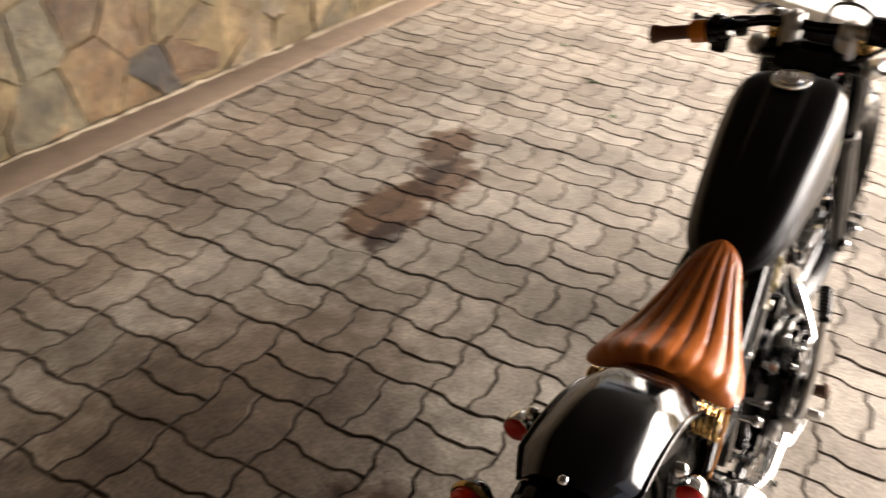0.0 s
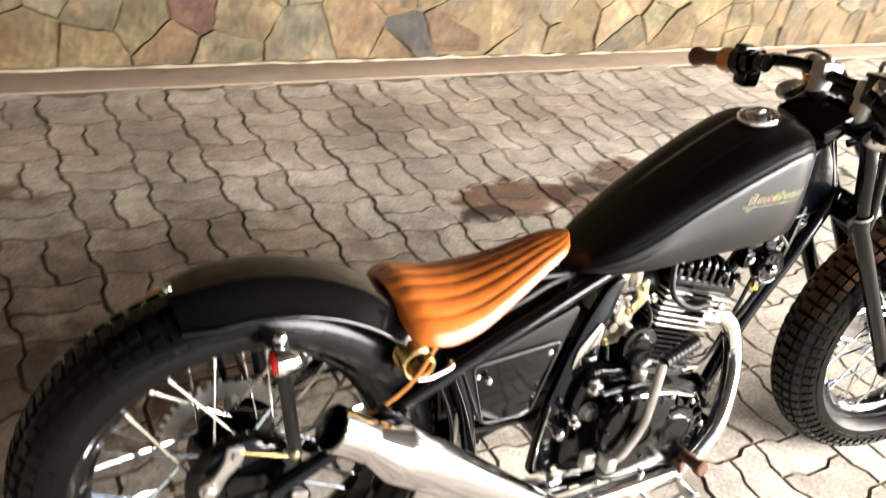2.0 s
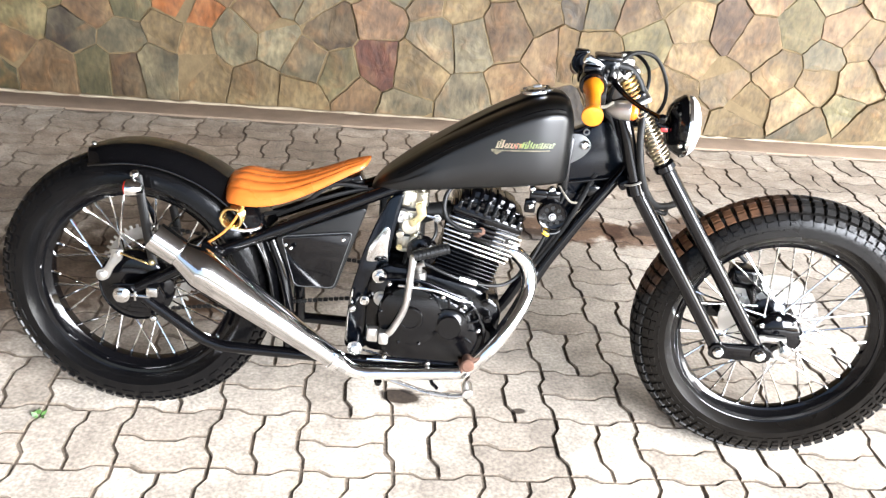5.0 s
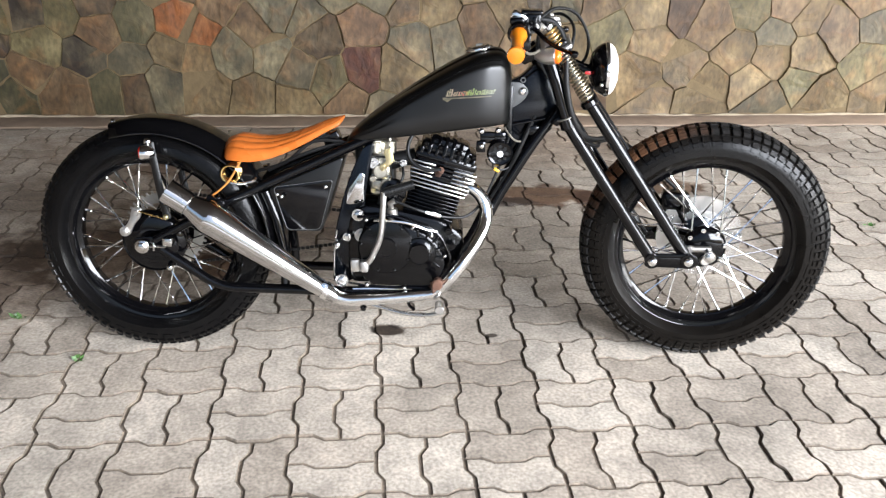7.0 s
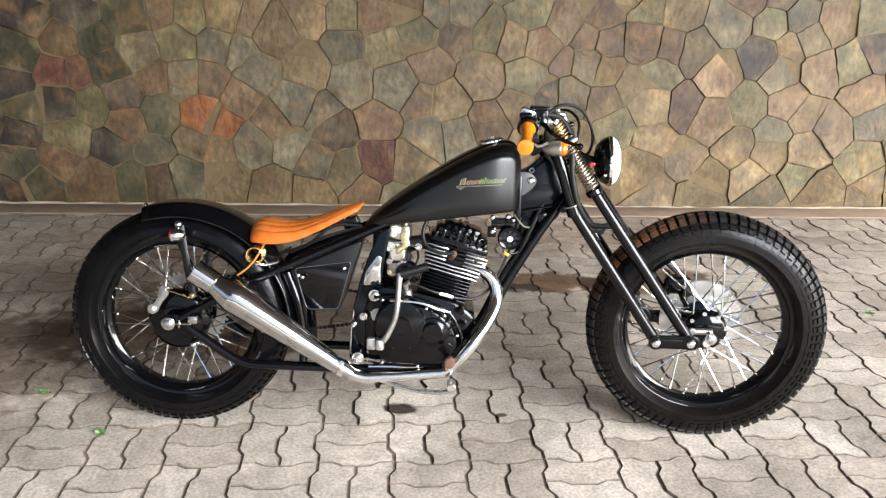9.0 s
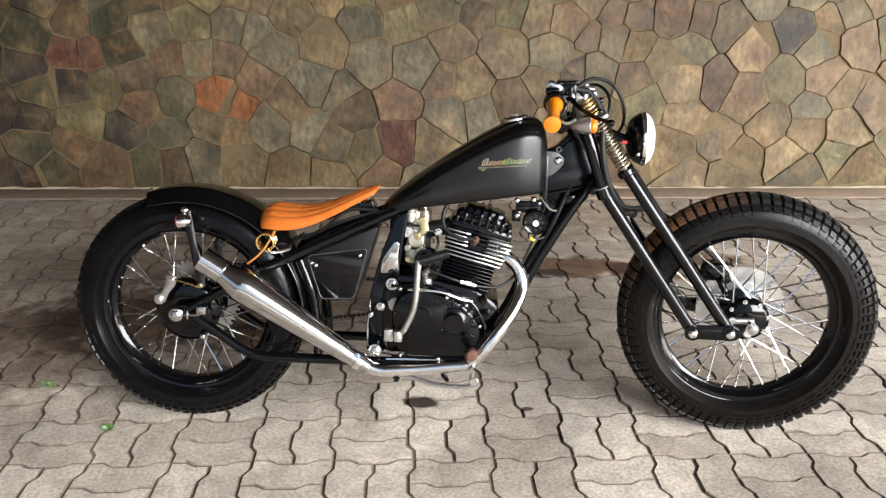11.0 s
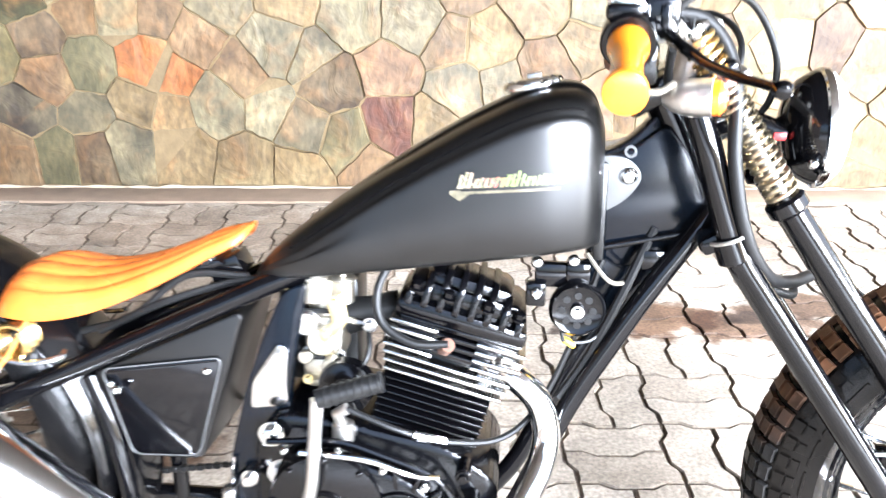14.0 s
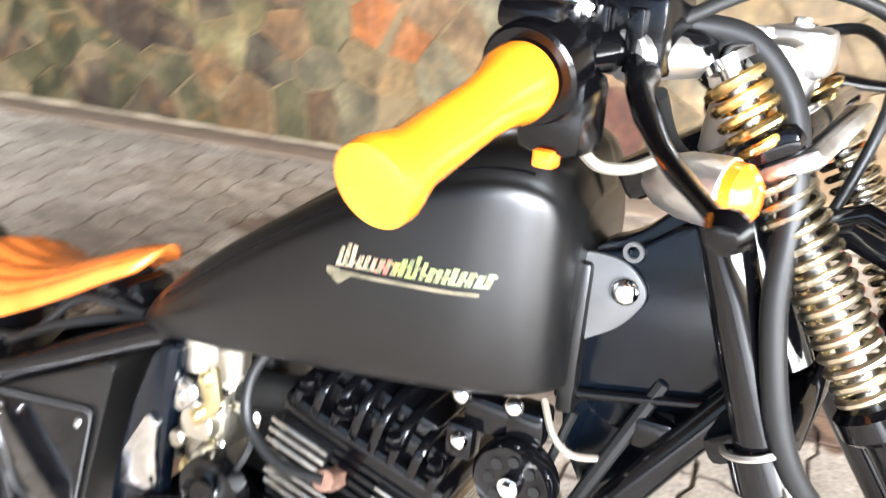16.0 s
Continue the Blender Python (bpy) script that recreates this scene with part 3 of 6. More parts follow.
def steered(bm):
    bmesh.ops.transform(bm, matrix=STEER, verts=bm.verts)
    return bm


def tyre(cx, cz, R, width, section, bead_r, bead_y, knobs, seg=72):
    """A tyre with rounded shoulders and its tread blocks, in one mesh."""
    n, mid, w1 = 18, (R - section) * 0.6 + bead_r * 0.4, width / 2 * 0.55 + bead_y * 0.45
    prof = [(bead_r, -bead_y), (mid, -w1)]
    for k in range(n + 1):
        a = radians(-88 + 176 * k / n)
        w, h = width / 2, section
        prof.append((R - h + h * math.copysign(abs(math.cos(a)) ** 0.8, math.cos(a)) * (1.0 if math.cos(a) > 0 else 0.75), w * math.copysign(abs(math.sin(a)) ** 0.85, math.sin(a))))
    prof += [(mid, w1), (bead_r, bead_y)]
    body = lathe(prof, (cx, 0, cz), (0, 1, 0), seg)
    tr = bmesh.new()
    for ang, wy, ln, hgt, shift, *fill in knobs:
        count = int(round(2 * math.pi * R / ln))
        for k in range(count):
            for sgn in ((1, -1) if ang else (1,)):
                th = 2 * math.pi * (k + shift * (0.5 if sgn > 0 else 0)) / count
                a = radians(ang) * sgn
                w, h = width / 2, section
                def at(dth, da, lift):
                    aa = a + da
                    r = R - h + (h + lift) * math.copysign(abs(math.cos(aa)) ** 0.8, math.cos(aa))
                    y = (w + lift) * math.copysign(abs(math.sin(aa)) ** 0.85, math.sin(aa))
                    return Vector((cx + r * math.cos(th + dth), y, cz + r * math.sin(th + dth)))
                hd, hw = (fill[0] if fill else 0.36) * ln / R, wy / 2
                lo = [at(sx * hd, sy * hw, -0.002) for sx, sy in ((-1, -1), (1, -1), (1, 1), (-1, 1))]
                hi = [at(sx * hd * 0.86, sy * hw * 0.88, hgt) for sx, sy in ((-1, -1), (1, -1), (1, 1), (-1, 1))]
                vl, vh = [tr.verts.new(v) for v in lo], [tr.verts.new(v) for v in hi]
                tr.faces.new(vh)
                for q in range(4):
                    tr.faces.new((vl[q], vl[(q + 1) % 4], vh[(q + 1) % 4], vh[q]))
    return body, tr


def rim_profile(r, w):
    return [(r + 0.010, -w / 2), (r + 0.011, -w / 2 + 0.003), (r - 0.001, -w / 2 + 0.006), (r - 0.004, -w * 0.30), (r - 0.019, -w * 0.16), (r - 0.021, 0),
            (r - 0.019, w * 0.16), (r - 0.004, w * 0.30), (r - 0.001, w / 2 - 0.006), (r + 0.011, w / 2 - 0.003), (r + 0.010, w / 2), (r + 0.006, w / 2 - 0.002),
            (r + 0.002, 0), (r + 0.006, -w / 2 + 0.002), (r + 0.010, -w / 2)]


def spoke(a, b):
    n = (Vector(b) - Vector(a)).normalized()
    return join(rod(a, b, 0.0023, 6), rod(Vector(b) - n * 0.022, b, 0.0036, 6))


def wheel(name, cx, cz, R, rim_r, rim_w, tyre_w, section, hub_r, hub_w, knobs, label, turn=None, shoulder=None):
    fix = (lambda b: steered(b)) if turn else (lambda b: b)
    rim = part(name, fix(lathe(rim_profile(rim_r, rim_w), (cx, 0, cz), (0, 1, 0), 72)), M_GLOSS, bike, label)
    bead_r, bead_y = rim_r + 0.007, rim_w / 2 + 0.001
    body, blocks = tyre(cx, cz, R, tyre_w, section, bead_r, bead_y, knobs)
    part("tyre", fix(body), M_FRONT_RUBBER if turn else M_RUBBER, rim, "worn black rubber tyre", angle=32)
    tagged(part("tread", fix(blocks), M_MUDDY if turn else M_RUBBER, rim, "tread blocks with a trace of brown mud" if turn else "", angle=32), kind="stuff")
    if shoulder:
        spare, blocks = tyre(cx, cz, R, tyre_w, section, bead_r, bead_y, shoulder)
        spare.free()
        tagged(part("shoulder_tread", fix(blocks), M_FRONT_RUBBER, rim, angle=32), kind="stuff")
    n = 36
    for k in range(n):
        side = 1 if k % 2 else -1
        lean = 0.62 if (k // 2) % 2 else -0.62
        a0 = 2 * math.pi * k / n
        ah = a0 + lean
        p = (cx + hub_r * math.cos(ah), side * hub_w / 2, cz + hub_r * math.sin(ah))
        q = (cx + (rim_r - 0.016) * math.cos(a0), side * 0.004, cz + (rim_r - 0.016) * math.sin(a0))
        part("spoke", fix(spoke(p, q)), M_CHROME, rim)
    return rim


# rear wheel
RX, RZ, RR = 0.008, 0.316, 0.316
KN_R = [(0, 0.30, 0.020, 0.0035, 0), (26, 0.24, 0.026, 0.004, 1), (50, 0.22, 0.026, 0.0035, 0), (70, 0.14, 0.052, 0.002, 1)]
rear = wheel("rear_wheel", RX, RZ, RR, 0.229, 0.080, 0.135, 0.068, 0.062, 0.075, KN_R, "black spoked rear wheel with a fat tyre")
hubp = [(0, -0.05), (0.05, -0.05), (0.07, -0.045), (0.07, -0.038), (0.045, -0.03), (0.04, 0), (0.045, 0.03), (0.07, 0.038), (0.07, 0.045), (0.05, 0.05), (0, 0.05)]
part("hub", lathe(hubp, (RX, 0, RZ), (0, 1, 0), 40), M_ENGINE, rear, "black wheel hub")
drum = [(0, -0.052), (0.030, -0.052), (0.034, -0.060), (0.066, -0.058), (0.080, -0.052), (0.088, -0.044), (0.088, -0.034), (0.0, -0.034)]
part("brake_drum", lathe([(r, y) for r, y in drum], (RX, 0, RZ), (0, 1, 0), 48), M_GLOSS, rear, "black brake drum plate")
spk = []
for k in range(44):
    a = 2 * math.pi * k / 44
    spk.append(box(RX + 0.112 * math.cos(a), 0.062, RZ + 0.112 * math.sin(a), 0.010, 0.005, 0.007, 0.001, Matrix.Rotation(-a, 4, "Y"), 1))
ring = lathe([(0.108, 0.059), (0.108, 0.065), (0.080, 0.065), (0.080, 0.059), (0.108, 0.059)], (RX, 0, RZ), (0, 1, 0), 60)
arms = [rod((RX, 0.062, RZ), (RX + 0.084 * math.cos(a), 0.062, RZ + 0.084 * math.sin(a)), 0.010, 8) for a in (0.3, 1.56, 2.8, 4.07, 5.3)]
part("sprocket", join(ring, *spk, *arms), M_DULL, rear, "dull steel chain sprocket")

# front wheel
FX, FZ, FR = 1.520, 0.337, 0.330
KN_F = [(0, 0.32, 0.028, 0.007, 0), (19, 0.24, 0.028, 0.007, 1), (37, 0.25, 0.028, 0.0068, 0, 0.40)]
KN_FS = [(55, 0.22, 0.028, 0.0050, 1, 0.36), (67, 0.14, 0.028, 0.0034, 0, 0.30), (78, 0.04, 0.056, 0.002, 1, 0.45)]
front = wheel("front_wheel", FX, FZ, FR, 0.236, 0.064, 0.112, 0.074, 0.055, 0.07, KN_F, "black spoked front wheel with a knobbly tyre", True, KN_FS)
fh = [(0, -0.055), (0.02, -0.055), (0.046, -0.05), (0.056, -0.042), (0.060, -0.034), (0.060, -0.026), (0.036, -0.022), (0.034, 0.03), (0.06, 0.04), (0.06, 0.046), (0, 0.046)]
part("hub", steered(lathe(fh, (FX, 0, FZ), (0, 1, 0), 40)), M_GLOSS, front, "black front hub with bright bolts")
for k in range(8):
    a = 2 * math.pi * k / 8 + 0.2
    part("hub_bolt", steered(bolt((FX + 0.051 * math.cos(a), -0.047, FZ + 0.051 * math.sin(a)), (0, -1, 0), 0.0045, 0.006)), M_CHROME, front)
part("speedometer_drive", steered(join(lathe([(0, 0), (0.013, 0), (0.013, 0.012), (0.010, 0.016), (0, 0.016)], (FX, -0.052, FZ - 0.030), (0, -1, 0), 24),
                                       rod((FX + 0.004, -0.060, FZ - 0.028), (FX + 0.010, -0.060, FZ), 0.008, 12), lathe([(0, 0), (0.011, 0), (0.009, 0.004), (0, 0.005)], (FX - 0.044, -0.068, FZ + 0.004), (0, -1, 0), 16),
                                       rod((FX + 0.013, -0.062, FZ + 0.004), (FX - 0.044, -0.062, FZ + 0.002), 0.009, 14))), M_ALU, front, "bright cast speedometer drive")
dsk = lathe([(0.118, 0.052), (0.118, 0.057), (0.072, 0.057), (0.072, 0.052), (0.118, 0.052)], (FX, 0, FZ), (0, 1, 0), 60)
dcr = lathe([(0.076, 0.050), (0.076, 0.054), (0.03, 0.050), (0.03, 0.046), (0.076, 0.050)], (FX, 0, FZ), (0, 1, 0), 40)
part("brake_disc", steered(join(dsk, dcr)), M_STEEL, front, "bright steel brake disc")
part("brake_caliper", steered(join(box(FX - 0.075, 0.062, FZ + 0.10, 0.075, 0.05, 0.05, 0.01), box(FX - 0.085, 0.085, FZ + 0.105, 0.05, 0.03, 0.036, 0.008),
                                   rod((FX - 0.05, 0.03, FZ + 0.085), (FX - 0.05, 0.1, FZ + 0.085), 0.014), rod((FX - 0.03, 0.05, FZ + 0.02), (FX - 0.07, 0.06, FZ + 0.09), 0.011))), M_ENGINE, front, "black brake caliper")


# springer fork
def leg(side):
    y = 0.094 * side
    p = bent_path([(1.372, y, 0.318), (1.124, y, 0.674), (1.106, y, 0.725), (1.081, y, 0.800), (1.066, y * 0.95, 0.840)], 0.035)
    return p


fork = part("rear_fork_leg", steered(sweep(leg(-1), 0.0162, 18)), M_GLOSS, bike, "glossy black rear leg of the springer fork")
part("rear_fork_leg", steered(sweep(leg(1), 0.0162, 18)), M_GLOSS, bike, "glossy black rear leg of the springer fork")
for s in (-1, 1):
    y = 0.088 * s
    lg = part("front_fork_leg", steered(sweep([(1.466, y, 0.322), (1.32, y * 0.95, 0.528), (1.178, y * 0.92, 0.728)], 0.0165, 18)), M_GLOSS, bike, "glossy black front leg of the springer fork")
    part("spring_seat", steered(join(lathe([(0, -0.004), (0.019, -0.004), (0.023, 0.0), (0.023, 0.012), (0.019, 0.016), (0, 0.016)], (1.178, y, 0.726), (-0.56, 0, 0.83), 24))), M_GLOSS, lg)
    part("lower_spring", steered(helix((1.170, y, 0.740), (1.096, y, 0.856), 0.0168, 15, 0.0029)), M_SPRING, lg, "bright coil spring")
    part("upper_spring", steered(helix((1.088, y, 0.868), (1.062, y, 0.908), 0.0165, 5, 0.0033)), M_BRASS, lg, "gold coil spring")
    part("spring_rod", steered(sweep([(1.178, y, 0.726), (1.058, y, 0.916)], 0.0075, 12)), M_STEEL, lg)
    part("spring_cap", steered(lathe([(0, 0), (0.018, 0), (0.018, 0.006), (0.012, 0.012), (0.006, 0.016), (0, 0.016)], (1.060, y, 0.914), (-0.56, 0, 0.83), 20)), M_CHROME, lg, "domed chrome nut")
    yb = y * 1.22
    rk = part("rocker", steered(join(plate(rounded([(1.350, 0.300), (1.480, 0.302), (1.492, 0.312), (1.492, 0.334), (1.470, 0.342), (1.360, 0.336)], 0.014), yb - 0.006, yb + 0.006),
                                     lathe([(0, -0.01), (0.02, -0.01), (0.02, 0.01), (0, 0.01)], (1.372, yb, 0.318), (0, 1, 0), 24),
                                     lathe([(0, -0.01), (0.02, -0.01), (0.02, 0.01), (0, 0.01)], (1.466, yb, 0.322), (0, 1, 0), 24))), M_GLOSS, bike, "black fork rocker")
    for bx, bz in ((1.372, 0.318), (1.466, 0.322)):
        part("rocker_bolt", steered(bolt((bx, yb + 0.010 * s, bz), (0, s, 0), 0.013, 0.010, True)), M_CHROME, rk, "domed chrome bolt")
    part("fork_clamp", steered(join(rod((1.126, y * 1.07, 0.664), (1.114, y * 1.07, 0.694), 0.0190, 20))), M_GLOSS, fork)
    part("hose_clip", steered(helix((1.117, y * 1.07, 0.688), (1.115, y * 1.07, 0.694), 0.0205, 1.0, 0.0024, 6, 24)), M_DULL, fork, "ribbed metal clip")
part("lower_yoke", steered(join(box(1.112, 0, 0.690, 0.060, 0.20, 0.022, 0.008, Matrix.Rotation(radians(-31), 4, "Y")))), M_GLOSS, bike, "black lower fork yoke")
part("upper_yoke", steered(join(box(1.070, 0, 0.862, 0.085, 0.205, 0.018, 0.007, Matrix.Rotation(radians(-31), 4, "Y")))), M_GLOSS, bike, "black upper fork yoke")
part("head_clamp", steered(box(1.030, 0, 0.848, 0.085, 0.130, 0.030, 0.008, Matrix.Rotation(radians(-31), 4, "Y"))), M_GLOSS, bike, "black steering head clamp")
part("spring_bridge", steered(join(box(1.104, 0, 0.866, 0.036, 0.205, 0.012, 0.005, Matrix.Rotation(radians(-31), 4, "Y")))), M_ALU, bike, "bright plate between the springs")
part("axle", steered(join(rod((FX, -0.118, FZ), (FX, 0.118, FZ), 0.008), bolt((FX, -0.112, FZ), (0, -1, 0), 0.012, 0.012))), M_STEEL, bike)

# headlamp
hl = Vector((1.208, 0, 0.803))
hx = Vector((0.995, 0.02, 0.03)).normalized()
shell = part("headlamp", steered(lathe([(0, -0.036), (0.02, -0.035), (0.042, -0.029), (0.057, -0.017), (0.066, -0.002), (0.068, 0.008), (0.064, 0.010), (0.055, 0.0), (0, -0.014)], hl, hx, 48)), M_GLOSS, bike, "round black bullet headlamp with a chrome ring")
part("chrome_ring", steered(lathe([(0.0665, 0.002), (0.0705, 0.004), (0.0710, 0.009), (0.0695, 0.013), (0.067, 0.014), (0.062, 0.013), (0.062, 0.008), (0.0665, 0.002)], hl, hx, 48)), M_CHROME, shell)
part("reflector", steered(lathe([(0.060, 0.010), (0.045, -0.002), (0.02, -0.009), (0, -0.010)], hl, hx, 40)), M_CHROME, shell)
lens = part("lens", steered(lathe([(0.066, 0.013), (0.064, 0.019), (0.055, 0.028), (0.035, 0.036), (0, 0.040), (0, 0.037), (0.035, 0.033), (0.055, 0.025), (0.062, 0.017), (0.063, 0.012)], hl, hx, 40)), M_GLASS, shell, "milky lamp glass, white in place of mirrored daylight")
lens.visible_shadow = False
part("lamp_bolt", steered(bolt((1.203, -0.058, 0.772), (0, -1, 0), 0.006, 0.006, True)), M_CHROME, shell)
part("lamp_bracket", steered(join(sweep([(1.175, -0.03, 0.80), (1.135, -0.03, 0.815), (1.10, -0.02, 0.80)], 0.008, 10), sweep([(1.175, 0.03, 0.80), (1.135, 0.03, 0.815), (1.10, 0.02, 0.80)], 0.008, 10))), M_GLOSS, bike)
part("red_plug", steered(box(1.168, -0.035, 0.798, 0.015, 0.008, 0.009, 0.002)), M_REDPLASTIC, bike, "small red wire connector")


# handlebar and controls
def bar_half(s):
    k = -0.016 * s
    return [(1.060, 0.0, 0.908), (1.060, 0.05 * s, 0.910 + k * 0.2), (1.034, 0.11 * s, 0.915 + k * 0.5), (0.990, 0.190 * s, 0.897 + k), (0.985, 0.318 * s, 0.861 + k)]


LEVER = [UNSTEER @ Vector(v) for v in ((1.012, -0.125, 0.913), (1.022, -0.175, 0.897), (1.050, -0.225, 0.876), (1.090, -0.288, 0.863))]
SIGNAL = UNSTEER @ Vector((1.060, -0.124, 0.843))
bars = part("handlebar", steered(sweep(smooth_path(bar_half(-1)[::-1][:-1] + bar_half(1), 6), 0.0112, 14)), M_GLOSS, bike, "black swept-back handlebar")
for s in (-1, 1):
    a, b = Vector((0.988, 0.200 * s, 0.893 - 0.016 * s)), Vector((0.985, 0.320 * s, 0.861 - 0.016 * s))
    d = (b - a).normalized()
    n = (b - a).length
    prof = [(0.0, 0), (0.0195, 0.0), (0.0205, 0.004), (0.0200, 0.014), (0.0160, 0.026), (0.0145, 0.045), (0.0148, 0.07), (0.0152, n - 0.026), (0.0192, n - 0.013), (0.0203, n - 0.007), (0.0195, n - 0.001), (0.0175, n), (0, n + 0.0005)]
    part("grip", steered(lathe(prof, a, d, 32)), M_GRIP if s < 0 else M_GRIP_BROWN, bars, "amber translucent rubber grip" if s < 0 else "brown rubber grip")
    if s > 0:
        part("grip_collar", steered(lathe([(0, -0.003), (0.0235, -0.003), (0.0245, 0.012), (0.0235, 0.034), (0, 0.034)], a, d, 28)), M_GRIP, bars, "amber rubber collar")
    c = a - d * 0.022
    m = Matrix.Rotation(0, 4, "Z")
    part("switch_housing", steered(join(rod(c + d * 0.020, c - d * 0.004, 0.0275, 28), rod(c + d * 0.004, c - d * 0.026, 0.0225, 24), box(c.x + 0.010, c.y - d.y * 0.006, c.z - 0.024, 0.040, 0.036, 0.044, 0.008), box(c.x - 0.006, c.y, c.z + 0.024, 0.036, 0.030, 0.016, 0.005))), M_ENGINE, bars, "black switch housing")
    part("control_clamp", steered(rod(c - d * 0.036, c - d * 0.058, 0.0165, 20)), M_ENGINE, bars)
    lv = [LEVER[k] if s < 0 else Vector((LEVER[k].x, -LEVER[k].y, LEVER[k].z - 0.012)) for k in range(4)]
    part("lever", steered(join(sweep(smooth_path(lv, 6), [0.0115] * 5 + [0.0095] * 5 + [0.0080] * 5 + [0.0068] * 4, 12, 0.62), lathe([(0, -0.010), (0.0065, -0.007), (0.0095, 0), (0.0065, 0.007), (0, 0.010)], lv[-1], d, 16))), M_ENGINE, bars, "black hand lever with a ball end")
part("brake_reservoir", steered(join(box(1.016, -0.122, 0.930, 0.046, 0.048, 0.044, 0.005), box(1.016, -0.122, 0.955, 0.052, 0.054, 0.009, 0.003), box(1.004, -0.149, 0.928, 0.010, 0.006, 0.034, 0.002), box(1.024, -0.149, 0.928, 0.010, 0.006, 0.034, 0.002))), M_ENGINE, bars, "square black brake fluid reservoir")
part("master_cylinder", steered(rod((1.046, -0.070, 0.918), (1.020, -0.150, 0.920), 0.014)), M_ALU, bars, "bright cast brake cylinder")
part("pale_cable", steered(sweep(smooth_path([(1.004, -0.156, 0.868), (1.012, -0.146, 0.858), (1.026, -0.134, 0.857), (1.040, -0.122, 0.864)], 6), 0.0036, 8)), M_CLOTH, bars, "pale sleeve of the throttle cable")
part("switch_button", steered(box(0.999, -0.188, 0.868, 0.012, 0.012, 0.010, 0.002)), M_AMBER, bars, "orange switch button")
part("choke_lever", steered(box(0.985, -0.150, 0.945, 0.040, 0.026, 0.022, 0.006, Matrix.Rotation(0.5, 4, "Y"))), M_CHROME, bars, "bright metal switch cover")
for s in (-1, 1):
    part("riser", steered(join(rod((1.058, 0.055 * s, 0.856), (1.066, 0.055 * s, 0.915), 0.0195, 24), box(1.066, 0.055 * s, 0.912, 0.050, 0.036, 0.034, 0.008), bolt((1.066, 0.055 * s, 0.929), (0, 0, 1), 0.006, 0.006))), M_ALU, bars, "bright handlebar riser clamp")
    sig = Vector((SIGNAL.x, SIGNAL.y * -s, SIGNAL.z))
    sax = (0.97, 0.20 * s, 0.04)
    pod = part("turn_signal", steered(lathe([(0, -0.044), (0.008, -0.043), (0.015, -0.034), (0.0195, -0.018), (0.0205, 0.0), (0.0205, 0.008), (0.018, 0.010), (0, 0.010)], sig, sax, 28)), M_ALU, bike, "satin silver bullet turn signal")
    part("amber_lens", steered(lathe([(0.0190, 0.008), (0.0185, 0.016), (0.012, 0.022), (0, 0.024)], sig, sax, 28)), M_AMBER, pod, "orange lens")
    part("stem", steered(rod((1.070, 0.086 * s, 0.828), (sig.x - 0.012, sig.y, sig.z - 0.012), 0.009, 12)), M_CHROME, pod)
cabs = [
    ([(1.030, -0.12, 0.935), (1.075, -0.06, 0.958), (1.130, 0.0, 0.940), (1.165, 0.02, 0.880), (1.160, 0.03, 0.82), (1.11, 0.03, 0.78)], 0.0042),
    ([(1.030, -0.095, 0.935), (1.068, -0.085, 0.928), (1.096, -0.085, 0.895), (1.108, -0.098, 0.845), (1.112, -0.106, 0.78), (1.132, -0.104, 0.70), (1.165, -0.08, 0.645), (1.20, -0.04, 0.625), (1.23, 0.0, 0.62)], 0.0078),
    ([(1.045, 0.14, 0.915), (1.10, 0.12, 0.925), (1.13, 0.06, 0.89), (1.11, 0.03, 0.80), (1.07, 0.03, 0.72)], 0.0042),
    ([(1.035, -0.13, 0.90), (1.035, -0.09, 0.865), (1.045, -0.03, 0.83), (1.04, 0.03, 0.78), (1.01, 0.035, 0.70), (0.96, 0.035, 0.65)], 0.0045),
    ([(1.11, -0.075, 0.70), (1.155, -0.06, 0.635), (1.205, -0.03, 0.605), (1.225, 0.03, 0.605), (1.30, 0.10, 0.58), (1.45, 0.10, 0.46)], 0.0055)]
for pts, r in cabs:
    part("control_cable", steered(sweep(smooth_path(pts, 8), r, 14)), M_HOSE, bike, "black control cable")

# head tube, gusset and frame
part("head_tube", join(rod((1.105, 0, 0.702), (1.035, 0, 0.845), 0.026, 24)), M_GLOSS, bike, "black steering head")
gus = [(0.962, 0.765), (0.995, 0.778), (1.045, 0.830), (1.072, 0.790), (1.108, 0.705), (1.070, 0.645), (1.000, 0.622), (0.962, 0.650)]
part("head_gusset", plate(rounded(gus, 0.02), -0.018, 0.018, 0.004), M_BLUEBLACK, bike, "glossy blue-black frame gusset")
part("coil_cover", join(plate(rounded([(0.962, 0.764), (0.998, 0.772), (1.040, 0.806), (1.070, 0.770), (1.094, 0.705), (1.076, 0.674), (0.962, 0.655)], 0.018), -0.032, -0.016, 0.004)), M_BLUEBLACK, bike, "glossy black ignition coil cover")
part("bracket_tab", plate(rounded([(0.958, 0.768), (0.998, 0.766), (1.018, 0.744), (1.000, 0.716), (0.958, 0.690)], 0.02), -0.038, -0.033, 0.001), M_TAB, bike, "dark mounting tab")
part("neck_bolt", bolt((0.999, -0.037, 0.744), (0, -1, 0), 0.011, 0.008, True), M_CHROME, bike, "domed chrome bolt")
part("neck_hole", lathe([(0.0045, 0), (0.0075, 0), (0.0075, 0.003), (0.0045, 0.003), (0.0045, 0)], (1.000, -0.0325, 0.772), (0, -1, 0), 20), M_TAB, bike, "round eye in the gusset")
part("neck_bolt", bolt((0.985, -0.020, 0.690), (0, -1, 0), 0.006, 0.006), M_STEEL, bike)
